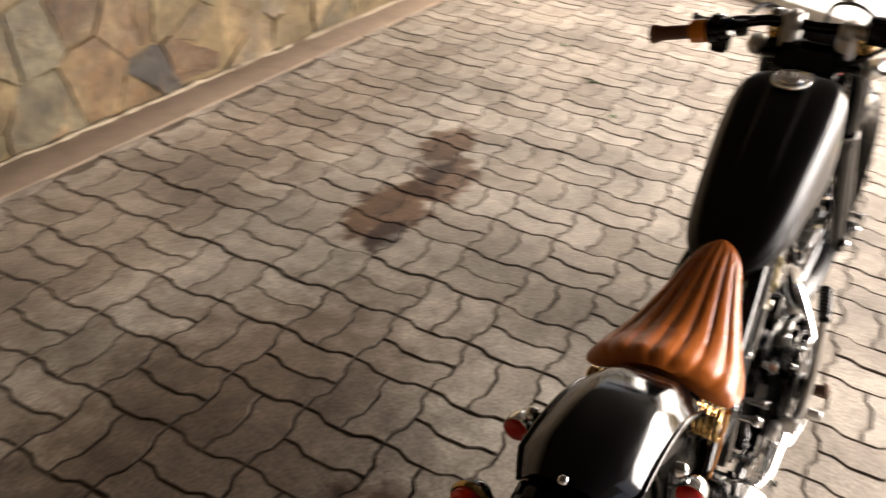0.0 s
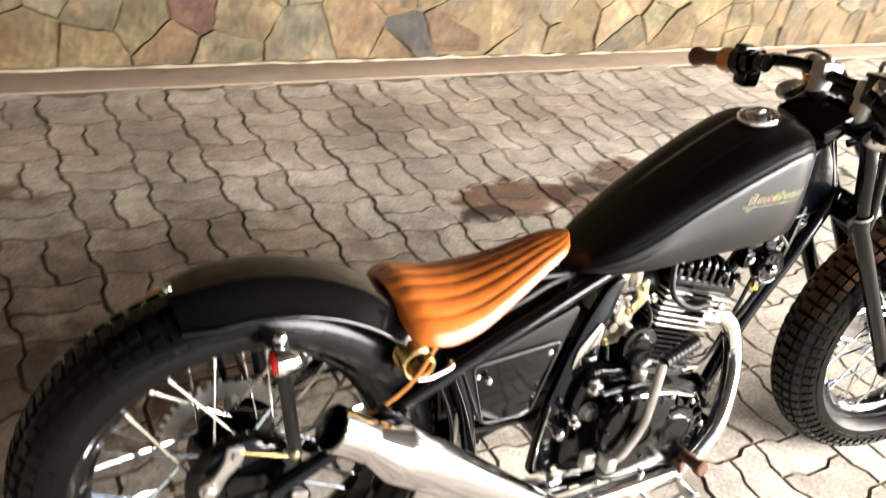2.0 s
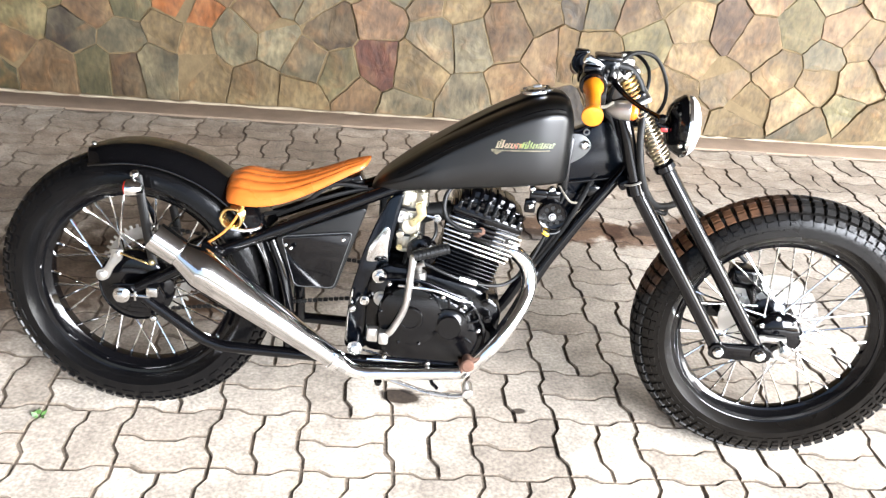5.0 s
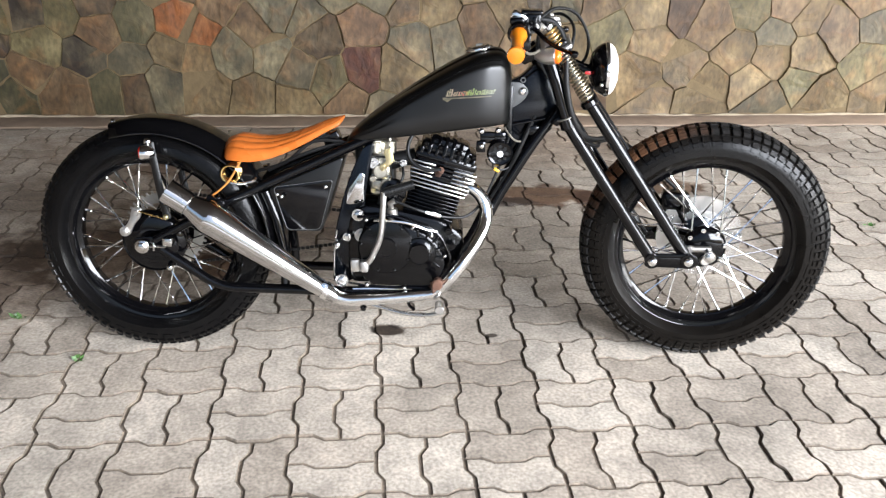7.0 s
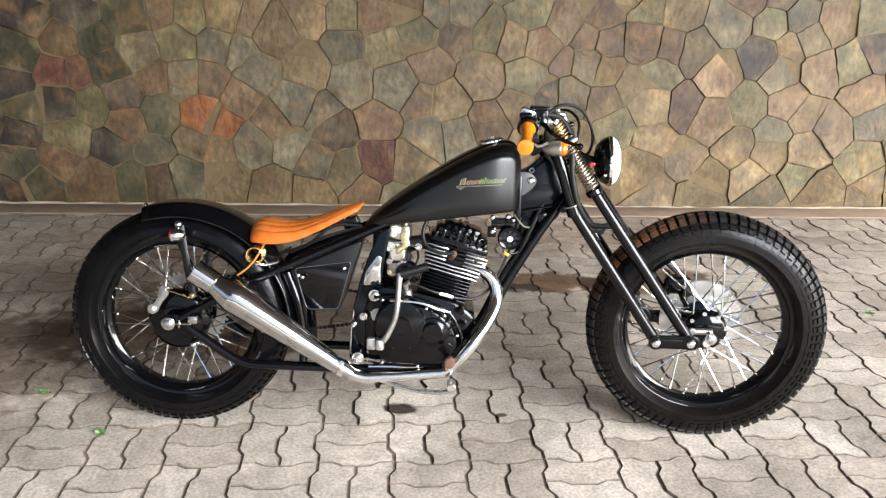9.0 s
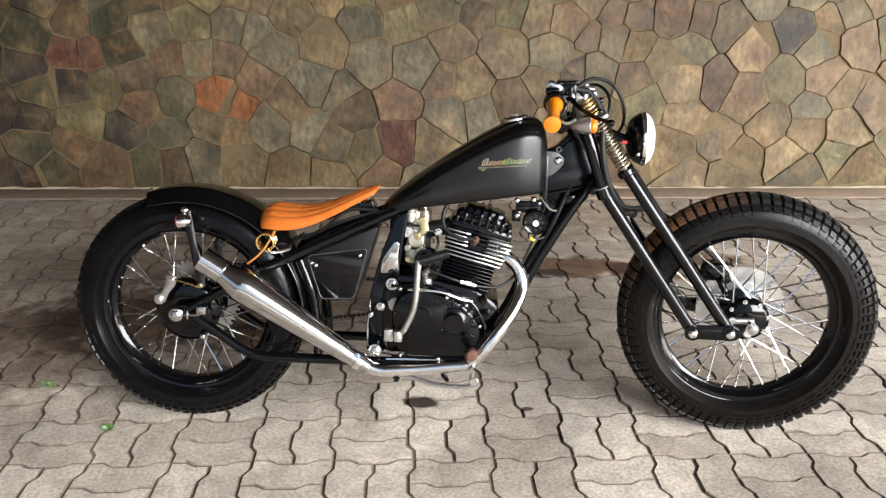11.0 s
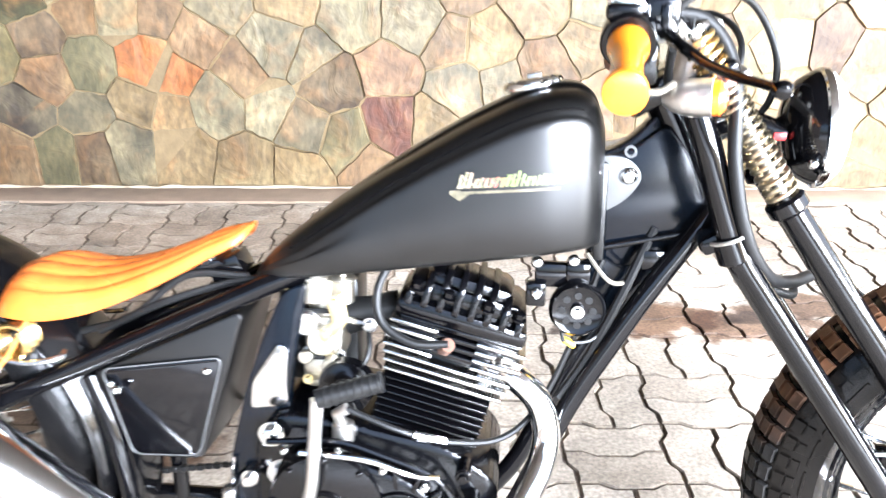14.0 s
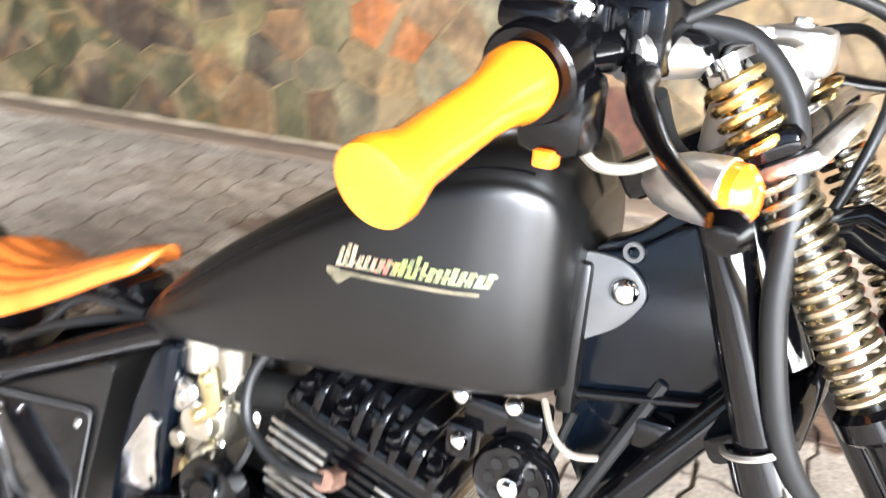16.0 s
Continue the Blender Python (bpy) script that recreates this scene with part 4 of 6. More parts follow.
part("gusset_strut", rod((0.958, -0.034, 0.652), (1.072, -0.034, 0.676), 0.0048, 10), M_GLOSS, bike, "thin black strut across the gusset")
part("lower_gusset", plate(rounded([(0.955, 0.655), (1.090, 0.685), (1.085, 0.640), (1.030, 0.600), (0.985, 0.560), (0.962, 0.600)], 0.014), -0.014, 0.014, 0.003), M_BLUEBLACK, bike, "glossy black lower frame gusset")
for s in (-1, 1):
    y = s
    part("upper_frame_tube", sweep(bent_path([(0.030, 0.098 * y, 0.335), (0.20, 0.092 * y, 0.432), (0.36, 0.075 * y, 0.505), (0.615, 0.055 * y, 0.622), (0.80, 0.03 * y, 0.66), (1.07, 0.012 * y, 0.76)], 0.06), 0.0135, 14), M_GLOSS, bike, "glossy black frame tube")
    part("lower_frame_tube", sweep(bent_path([(0.045, 0.098 * y, 0.312), (0.195, 0.098 * y, 0.205), (0.56, 0.098 * y, 0.200), (0.80, 0.085 * y, 0.205), (0.875, 0.06 * y, 0.30), (0.94, 0.046 * y, 0.45), (1.03, 0.046 * y, 0.605), (1.100, 0.034 * y, 0.705)], 0.05), 0.0135, 14), M_GLOSS, bike, "glossy black lower frame tube")
    part("axle_plate", plate(rounded([(-0.035, 0.300), (0.07, 0.285), (0.095, 0.315), (0.075, 0.350), (-0.03, 0.340)], 0.012), 0.098 * s - 0.004, 0.098 * s + 0.004), M_GLOSS, bike, "black axle plate")
    st = part("seat_post_tube", sweep(bent_path([(0.325, 0.066 * s, 0.468), (0.352, 0.070 * s, 0.40), (0.372, 0.075 * s, 0.30), (0.372, 0.085 * s, 0.205)], 0.05), 0.0125, 12), M_GLOSS, bike, "black bent frame tube")
    part("tube_bolt", bolt((0.372, 0.092 * s, 0.462), (0, s, 0), 0.006, 0.006, True), M_CHROME, st)
    ad = part("axle_adjuster", join(lathe([(0, -0.004), (0.019, -0.004), (0.019, 0.003), (0.016, 0.005), (0, 0.005)], (-0.002, 0.112 * s, 0.321), (0, s, 0), 28), bolt((-0.002, 0.114 * s, 0.321), (0, s, 0), 0.013, 0.014), rod((0.018, 0.112 * s, 0.322), (0.062, 0.112 * s, 0.322), 0.0042, 8),
                                    box(0.030, 0.112 * s, 0.322, 0.006, 0.012, 0.024, 0.002), box(0.068, 0.112 * s, 0.335, 0.026, 0.016, 0.022, 0.003)), M_STEEL, bike, "bright chain adjuster and axle nut")
    fs = part("fender_strut", join(sweep([(0.066, 0.094 * s, 0.395), (0.052, 0.094 * s, 0.48), (0.036, 0.092 * s, 0.598)], 0.0105, 10, 0.5)), M_SATIN, bike, "flat black fender strut")
    part("strut_bolt", bolt((0.033, 0.098 * s, 0.602), (0, s, 0.2), 0.0105, 0.012, True), M_CHROME, fs, "domed chrome bolt")
    part("strut_bolt", bolt((0.064, 0.098 * s, 0.400), (0, s, 0), 0.008, 0.007, True), M_ZINC, fs, "yellow zinc bolt")
    ts = part("turn_signal", lathe([(0, 0.026), (0.010, 0.024), (0.018, 0.012), (0.0195, 0.0), (0.0195, -0.008), (0.016, -0.010), (0, -0.010)], (0.030, 0.118 * s, 0.577), (1, 0, 0), 24), M_CHROME, bike, "chrome bullet turn signal")
    part("red_lens", lathe([(0.0180, -0.008), (0.016, -0.012), (0.010, -0.015), (0, -0.016)], (0.030, 0.118 * s, 0.577), (1, 0, 0), 24), M_RED, ts, "red lens")
    part("stem", rod((0.032, 0.09 * s, 0.577), (0.030, 0.112 * s, 0.577), 0.006, 10), M_CHROME, ts)
part("brake_arm", join(plate(rounded([(-0.030, 0.420), (-0.004, 0.420), (-0.008, 0.395), (-0.028, 0.372), (-0.040, 0.345), (-0.064, 0.340), (-0.070, 0.356), (-0.048, 0.372), (-0.034, 0.398)], 0.006, 3), -0.088, -0.080),
                       bolt((-0.017, -0.087, 0.408), (0, -1, 0), 0.008, 0.008), bolt((-0.054, -0.087, 0.354), (0, -1, 0), 0.010, 0.009)), M_ALU, bike, "dull cast brake arm")
part("brake_rod", sweep([(-0.010, -0.088, 0.412), (0.06, -0.092, 0.392)], 0.0028, 8), M_BRASS, bike, "thin brass-coloured brake rod")
part("anchor_bolt", bolt((0.052, -0.062, 0.245), (0, -1, 0), 0.010, 0.010, True), M_CHROME, bike)
# chain on the far side
ch = []
top, bot = [(0.0, 0.062, 0.43), (0.60, 0.062, 0.375)], [(0.0, 0.062, 0.205), (0.60, 0.062, 0.30)]
for (a, b) in (top, bot):
    a, b = Vector(a), Vector(b)
    for k in range(46):
        p = a + (b - a) * (k + 0.5) / 46
        ch.append(box(p.x, p.y, p.z, 0.0115, 0.009 if k % 2 else 0.006, 0.009, 0.0015, None, 1))
tagged(part("drive_chain", join(*ch), M_HOSE, bike, "oily drive chain"), kind="stuff")

# rear fender
def fender_shell(r0, th):
    rings = []
    for k in range(33):
        ang = radians(109 - 119 * k / 32)
        cx, cz = 0.018, 0.312
        ring = []
        half = 0.078 if k > 2 else 0.060 + 0.009 * k
        for j in range(13):
            u = -1 + 2 * j / 12
            drop = (0.007 * u * u + 0.028 * max(0.0, (abs(u) - 0.55) / 0.45) ** 1.1)
            r = r0 + 0.010 * (k / 32) - drop
            ring.append((cx + r * math.cos(ang), u * half, cz + r * math.sin(ang)))
        for j in range(12, -1, -1):
            u = -1 + 2 * j / 12
            drop = (0.007 * u * u + 0.028 * max(0.0, (abs(u) - 0.55) / 0.45) ** 1.1)
            r = r0 - th + 0.010 * (k / 32) - drop
            ring.append((cx + r * math.cos(ang), u * (half - 0.001), cz + r * math.sin(ang)))
        rings.append(ring)
    return loft(rings)


fen = part("rear_fender", fender_shell(0.341, 0.003), M_FENDER, bike, "glossy black ribbed rear fender", angle=50)
for s in (-1, 1):
    bead = []
    for k in range(33):
        ang = radians(109 - 119 * k / 32)
        r = 0.341 + 0.010 * (k / 32) - 0.035
        half = 0.078 if k > 2 else 0.060 + 0.009 * k
        bead.append((0.018 + r * math.cos(ang), s * half, 0.312 + r * math.sin(ang)))
    part("fender_edge", sweep(bead, 0.0042, 10), M_FENDER, fen)
part("fender_bolt", bolt((-0.090, 0.0, 0.634), (-0.3, 0, 1), 0.007, 0.008, True), M_CHROME, fen, "chrome bolt at the fender tip")
TL = (-0.085, 0.124, 0.535)
lamp = part("tail_lamp", lathe([(0, 0.027), (0.015, 0.026), (0.024, 0.016), (0.027, 0.0), (0.027, -0.005), (0, -0.005)], TL, (1, 0, 0), 28), M_GLOSS, bike, "round black side-mounted tail lamp")
part("red_lens", lathe([(0.0255, -0.003), (0.0255, -0.011), (0.020, -0.017), (0, -0.019)], TL, (1, 0, 0), 28), M_RED, lamp, "red lens")
part("brass_ring", lathe([(0.027, -0.006), (0.0295, -0.003), (0.0295, 0.002), (0.026, 0.004), (0.027, -0.006)], TL, (1, 0, 0), 28), M_BRASS, lamp, "brass lamp ring")
part("lamp_arm", sweep([(-0.06, 0.125, 0.53), (0.0, 0.108, 0.44), (0.02, 0.10, 0.35)], 0.007, 8), M_GLOSS, lamp)

# saddle
SEAT_W = [(0.222, 0.070), (0.230, 0.100), (0.246, 0.114), (0.275, 0.117), (0.312, 0.109), (0.350, 0.096), (0.387, 0.082), (0.425, 0.068), (0.472, 0.052), (0.505, 0.041), (0.523, 0.029), (0.532, 0.010)]
SEAT_Z = [(0.222, 0.600), (0.251, 0.606), (0.303, 0.601), (0.350, 0.603), (0.397, 0.614), (0.444, 0.631), (0.491, 0.651), (0.532, 0.666)]
rings = []
for i in range(41):
    x = 0.222 + 0.310 * i / 40
    w, zc = smooth_interp(x, SEAT_W), smooth_interp(x, SEAT_Z)
    end = min(1.0, (x - 0.221) / 0.012, (0.5325 - x) / 0.012)
    thick = (0.024 - 0.010 * (x - 0.222) / 0.310) * max(0.15, end) ** 0.5
    ring = []

    def rolled(u):
        """Half the padding's depth, rolled over towards the rim of the saddle."""
        return 0.5 * thick * max(0.0, (abs(u) - 0.74) / 0.26) ** 2.0
    for j in range(57):
        u = -1 + 2 * j / 56
        rib = 0.0042 * abs(math.sin(math.pi * 3.5 * u + math.pi / 2)) ** 0.6 if abs(u) < 0.93 else 0.0
        fade = min(1.0, (x - 0.222) / 0.03, (0.532 - x) / 0.05)
        ring.append((x, u * w, zc - 0.035 * (w / 0.12) * u * u - rolled(u) + rib * max(0, fade)))
    for j in range(27, 0, -1):
        u = -1 + 2 * j / 28
        ring.append((x, u * w, zc - 0.035 * (w / 0.12) * u * u - thick + rolled(u)))
    rings.append(ring)
seat = part("saddle", loft(rings), M_LEATHER, bike, "tan leather solo saddle with pleated ribs", angle=60)
part("seat_pan", plate(rounded([(0.235, 0.555), (0.33, 0.556), (0.40, 0.574), (0.50, 0.615), (0.49, 0.622), (0.39, 0.586), (0.32, 0.570), (0.24, 0.572)], 0.006), -0.035, 0.035), M_GLOSS, seat)
for s in (-1, 1):
    y = 0.083 * s
    sp = part("saddle_spring", helix((0.241, y - 0.021, 0.521), (0.241, y + 0.021, 0.521), 0.0225, 5, 0.0038, 8, 20), M_BRASS, bike, "brass torsion saddle spring")
    part("spring_arm", sweep(smooth_path([(0.241, y + 0.021 * s, 0.4985), (0.265, y + 0.018 * s, 0.496), (0.30, y + 0.010 * s, 0.502), (0.305, y, 0.508)], 5), 0.0036, 8), M_STEEL, sp)
    part("spring_arm", sweep(smooth_path([(0.250, y - 0.018 * s, 0.5415), (0.272, y - 0.02 * s, 0.553), (0.285, y - 0.02 * s, 0.566)], 5), 0.0036, 8), M_BRASS, sp)
part("seat_hinge", join(box(0.497, 0.0, 0.605, 0.045, 0.05, 0.028, 0.004, Matrix.Rotation(-0.45, 4, "Y")), bolt((0.475, -0.026, 0.618), (0, -1, 0), 0.009, 0.009), rod((0.475, -0.03, 0.618), (0.475, 0.03, 0.618), 0.006)), M_GLOSS, bike, "black saddle hinge with a bright bolt")
part("orange_cable", sweep(smooth_path([(0.268, -0.10, 0.552), (0.235, -0.105, 0.500), (0.19, -0.105, 0.462), (0.13, -0.10, 0.43)], 6), 0.0026, 8), M_CABLE, bike, "thin orange brake cable")
part("seat_wiring", join(*[sweep(smooth_path(p, 6), 0.005, 8) for p in ([(0.30, -0.03, 0.515), (0.38, -0.045, 0.545), (0.45, -0.04, 0.600), (0.53, -0.03, 0.60)], [(0.33, -0.04, 0.52), (0.42, -0.05, 0.565), (0.50, -0.035, 0.59), (0.56, -0.03, 0.60)])]), M_HOSE, bike, "black wiring under the saddle")

# fuel tank
T_TOP = [(0.540, 0.606), (0.550, 0.622), (0.572, 0.644), (0.608, 0.674), (0.657, 0.710), (0.718, 0.753), (0.778, 0.791), (0.830, 0.820), (0.886, 0.845), (0.930, 0.851), (0.955, 0.838), (0.968, 0.808)]
T_BOT = [(0.540, 0.600), (0.555, 0.605), (0.60, 0.612), (0.70, 0.627), (0.80, 0.642), (0.90, 0.656), (0.968, 0.664)]
T_W = [(0.540, 0.028), (0.548, 0.046), (0.566, 0.064), (0.600, 0.081), (0.66, 0.094), (0.72, 0.099), (0.80, 0.105), (0.86, 0.107), (0.90, 0.105), (0.925, 0.0985), (0.945, 0.090), (0.958, 0.078), (0.965, 0.066), (0.968, 0.056)]
T_SH = [(0.540, 0.010), (0.56, 0.020), (0.62, 0.026), (0.72, 0.030), (0.85, 0.034), (0.94, 0.034), (0.968, 0.030)]


def tank_ring(x):
    zt, zb, w, sh = (smooth_interp(x, t) for t in (T_TOP, T_BOT, T_W, T_SH))
    h = zt - zb
    sh = min(sh, 0.4 * h)
    k = max(0.0, min(1.0, (x - 0.66) / 0.08))  # the raised spine begins a third of the way along
    half = [(0.0, zt), (0.27 * w, zt - 0.01 * sh), (0.36 * w, zt - (0.03 + 0.13 * k) * sh), (0.58 * w, zt - (0.09 + 0.12 * k) * sh), (0.78 * w, zt - (0.33 + 0.07 * k) * sh), (0.875 * w, zt - 0.74 * sh), (0.915 * w, zt - 0.95 * sh), (0.953 * w, zt - 1.12 * sh), (0.975 * w, zt - 1.55 * sh),
            (1.0 * w, zb + 0.40 * h), (0.988 * w, zb + 0.20 * h), (0.945 * w, zb + 0.06 * h), (0.90 * w, zb + 0.018 * h), (0.80 * w, zb), (0.35 * w, zb + 0.001), (0.0, zb + 0.001)]
    p = smooth_path([(0, y, z) for y, z in half], 4)
    right = [Vector((x, -v.y, v.z)) for v in p]
    left = [Vector((x, v.y, v.z)) for v in p[-2:0:-1]]
    return right + left


def tank_side(x, z):
    """How far out the tank's right flank stands at x, z."""
    ring = [v for v in tank_ring(x) if v.y < 0]
    i = max(range(6, len(ring) - 2), key=lambda k: -abs(ring[k].z - z))
    return ring[i].y


xs = [0.540 + 0.428 * (0.5 - 0.5 * math.cos(math.pi * k / 59)) for k in range(60)]
tank = part("fuel_tank", loft([tank_ring(x) for x in xs]), M_SATIN, bike, "satin black peanut fuel tank with creased shoulders", angle=60)
for s in (-1, 1):
    line = []
    for x in xs[14:-10]:
        rg = tank_ring(x)
        v = rg[20]
        line.append((v.x, v.y if s < 0 else -v.y, v.z))
    part("seam", sweep(line, 0.0011, 6), M_GLOSS, tank)
cz = smooth_interp(0.884, T_TOP)
cap = part("filler_cap", lathe([(0, 0.0), (0.036, 0.0), (0.037, 0.004), (0.035, 0.009), (0.033, 0.010), (0.031, 0.007), (0.024, 0.007), (0.022, 0.011), (0.012, 0.013), (0, 0.013)], (0.884, 0, cz - 0.002), (-0.20, 0, 0.98), 36), M_CHROME, tank, "chrome filler cap")
part("cap_lock", box(0.884, 0, cz + 0.012, 0.018, 0.010, 0.006, 0.002, Matrix.Rotation(-0.2, 4, "Y")), M_STEEL, cap)
part("tank_mount", box(0.968, 0, 0.70, 0.014, 0.09, 0.12, 0.004), M_SATIN, tank)
# emblem drawn as plain tinted shapes that follow the flank: slanted bars over a swoosh
DX, DZ, DL, RISE = 0.800, 0.735, 0.118, 0.075


def emblem(under):
    e = bmesh.new()
    n = 96

    def vert(x, z):
        zz = DZ + z + RISE * (x - DX)
        return e.verts.new((x, tank_side(x, zz) - 0.0007, zz))

    def crest(u):
        h = 0.0088 + 0.0026 * abs(math.sin(u * 40)) ** 0.5
        for at, wide, tall in ((0.06, 0.08, 0.0095), (0.46, 0.030, 0.005), (0.55, 0.060, 0.0085), (0.80, 0.022, 0.005)):
            h = max(h, 0.0088 + tall * max(0, 1 - ((u - at) / wide) ** 2) ** 0.5)
        return h
    if under:
        rows = [(vert(DX - 0.008 + (DL + 0.006) * k / n, -0.0065 - 0.008 * max(0, 1 - abs(k - 9) / 9.0)), vert(DX - 0.008 + (DL + 0.006) * k / n, -0.0035 if k > 9 else -0.0020)) for k in range(n + 1)]
        for (a, c), (d, f) in zip(rows, rows[1:]):
            e.faces.new((a, d, f, c))
        return e
    # plain slanted bars of uneven height, with short links between them
    rng = random.Random(4)
    x = DX
    while x < DX + DL:
        wide = rng.uniform(0.0034, 0.0050)
        top = crest((x - DX) / DL)
        cols = [(vert(x + j * wide / 2, 0.0), vert(x + j * wide / 2 + 0.002, top * 0.5), vert(x + j * wide / 2 + 0.004, top)) for j in range(3)]
        for p, q in zip(cols, cols[1:]):
            e.faces.new((p[0], q[0], q[1], p[1]))
            e.faces.new((p[1], q[1], q[2], p[2]))
        hgt = rng.choice((0.0, 0.0035, 0.0075))
        nx = x + wide + rng.uniform(0.0012, 0.0022)
        slope = 0.004 * hgt / max(top, 0.001)
        link = [vert(x + wide + slope, hgt), vert(nx + slope, hgt), vert(nx + slope + 0.0006, hgt + 0.0022), vert(x + wide + slope + 0.0006, hgt + 0.0022)]
        e.faces.new(link)
        x = nx
    return e


part("emblem_band", emblem(False), M_DECAL, tank, "silver emblem of slanted bars, its shifting sheen painted in", smooth=False)
part("emblem_swoosh", emblem(True), M_SWOOSH, tank, "silver swoosh under the emblem", smooth=False)

# battery box behind the engine
bx = [(0.338, 0.478), (0.528, 0.566), (0.535, 0.560), (0.475, 0.368), (0.466, 0.362), (0.384, 0.362), (0.376, 0.370), (0.336, 0.470)]
side_box = part("battery_box", plate(rounded(bx, 0.012, 3), -0.076, 0.076, 0.003), M_SATIN, bike, "black tapered battery box")
part("box_cover", plate(rounded([(0.348, 0.484), (0.508, 0.508), (0.470, 0.370), (0.382, 0.367)], 0.014), -0.082, -0.076, 0.0015), M_GLOSS, side_box, "glossy black box cover")
_o = rounded([(0.348, 0.484), (0.508, 0.508), (0.470, 0.370), (0.382, 0.367)], 0.014)
part("cover_rim", sweep([(x, -0.0815, z) for x, z in _o + _o[:1]], 0.0010, 6), M_TAB, side_box, "worn bright rim of the cover")
for px, pz in ((0.358, 0.464), (0.487, 0.488)):
    part("cover_screw", bolt((px, -0.081, pz), (0, -1, 0), 0.0055, 0.004, True), M_CHROME, side_box)

# engine: crankcase, cylinder tilted forward, head
eng = part("crankcase", join(plate(rounded([(0.545, 0.225), (0.79, 0.222), (0.850, 0.265), (0.860, 0.36), (0.800, 0.405), (0.660, 0.435), (0.575, 0.445), (0.548, 0.40)], 0.03), -0.095, 0.095, 0.010),
                             plate(rounded([(0.585, 0.235), (0.785, 0.232), (0.815, 0.300), (0.775, 0.375), (0.665, 0.415), (0.585, 0.405)], 0.05), -0.142, -0.09, 0.008)), M_ENGINE, bike, "black engine crankcase")
part("clutch_cover", join(lathe([(0, 0.018), (0.028, 0.018), (0.030, 0.014), (0.052, 0.012), (0.070, 0.008), (0.074, 0.0), (0.074, -0.01), (0, -0.01)], (0.651, -0.140, 0.344), (0, -1, 0), 44),
                          lathe([(0.026, 0.017), (0.026, 0.0205), (0.0215, 0.0205), (0.0215, 0.017)], (0.651, -0.140, 0.344), (0, -1, 0), 36)), M_ENGINE, eng, "round black clutch cover")
part("generator_cover", join(lathe([(0, 0.012), (0.026, 0.012), (0.030, 0.008), (0.042, 0.006), (0.045, -0.006), (0, -0.006)], (0.740, -0.142, 0.328), (0, -1, 0), 36)), M_ENGINE, eng, "round black engine cover")
for px, pz in ((0.60, 0.425), (0.665, 0.425), (0.72, 0.405), (0.77, 0.385), (0.806, 0.33), (0.80, 0.25), (0.60, 0.245), (0.70, 0.238)):
    part("case_bolt", bolt((px, -0.140, pz - 0.008), (0, -1, 0), 0.006, 0.007, True), M_STEEL, eng)
for k in range(7):
    a = radians(-35 + 26 * k)
    part("cover_rib", box(0.740 + 0.056 * math.cos(a), -0.138, 0.328 + 0.056 * math.sin(a), 0.022, 0.014, 0.006, 0.002, Matrix.Rotation(-a, 4, "Y")), M_ENGINE, eng)
for k in range(9):
    a = 2 * math.pi * k / 9 + 0.2
    part("cover_screw", bolt((0.651 + 0.066 * math.cos(a), -0.148, 0.344 + 0.066 * math.sin(a)), (0, -1, 0), 0.0042, 0.005, True), M_ENGINE, eng)
part("case_seam", sweep(bent_path([(0.575, -0.128, 0.42), (0.665, -0.128, 0.428), (0.79, -0.128, 0.384), (0.828, -0.128, 0.30), (0.797, -0.128, 0.224), (0.575, -0.128, 0.228)], 0.03), 0.0042, 8), M_ENGINE, eng, "raised joint round the engine cover")
for px, pz in ((0.825, 0.345), (0.846, 0.300), (0.815, 0.385), (0.780, 0.345), (0.790, 0.300), (0.775, 0.268)):
    part("case_lug", join(rod((px, -0.09, pz), (px, -0.126, pz), 0.010, 14), bolt((px, -0.126, pz), (0, -1, 0), 0.006, 0.006)), M_ENGINE, eng)
part("oil_pipe", sweep(smooth_path([(0.62, -0.146, 0.418), (0.70, -0.150, 0.415), (0.755, -0.146, 0.396), (0.785, -0.13, 0.385)], 5), 0.0035, 8), M_CHROME, eng, "thin chrome oil pipe")
EM = Matrix.Translation((0.753, 0.0, 0.388)) @ Matrix.Rotation(radians(15.5), 4, "Y")


def tilted(bm):
    bmesh.ops.transform(bm, matrix=EM, verts=bm.verts)
    return bm


cyl = part("cylinder", tilted(join(box(0, 0, 0.065, 0.098, 0.098, 0.17, 0.01))), M_ENGINE, bike, "black finned engine cylinder")
for k in range(9):
    part("fin", tilted(box(0, 0, 0.004 + 0.0098 * k, 0.140, 0.128, 0.0036, 0.0012)), M_ENGINE, cyl)
for k in range(3):
    fz = 0.096 + 0.0108 * k
    part("bright_fin", tilted(box(0.004, 0, fz, 0.152 + 0.006 * k, 0.138, 0.0046, 0.0014)), M_STEEL, cyl, "polished fin edge")
for k in range(4):
    fz = 0.1285 + 0.0108 * k
    part("bright_fin", tilted(box(-0.050, 0, fz, 0.062, 0.140, 0.0046, 0.0014)), M_STEEL, cyl)
    part("bright_fin", tilted(box(0.062, 0, fz, 0.062, 0.140, 0.0046, 0.0014)), M_STEEL, cyl)
    part("fin_body", tilted(box(0.006, 0, fz + 0.005, 0.150, 0.128, 0.006, 0.001)), M_ENGINE, cyl)
head = part("cylinder_head", tilted(box(0.004, 0, 0.178, 0.168, 0.128, 0.026, 0.008)), M_ENGINE, bike, "black ribbed cylinder head")
part("rocker_cover", tilted(box(0.004, 0, 0.199, 0.146, 0.104, 0.034, 0.010)), M_ENGINE, head)
part("cover_top", tilted(box(0.004, 0, 0.213, 0.110, 0.090, 0.036, 0.012)), M_ENGINE, head)
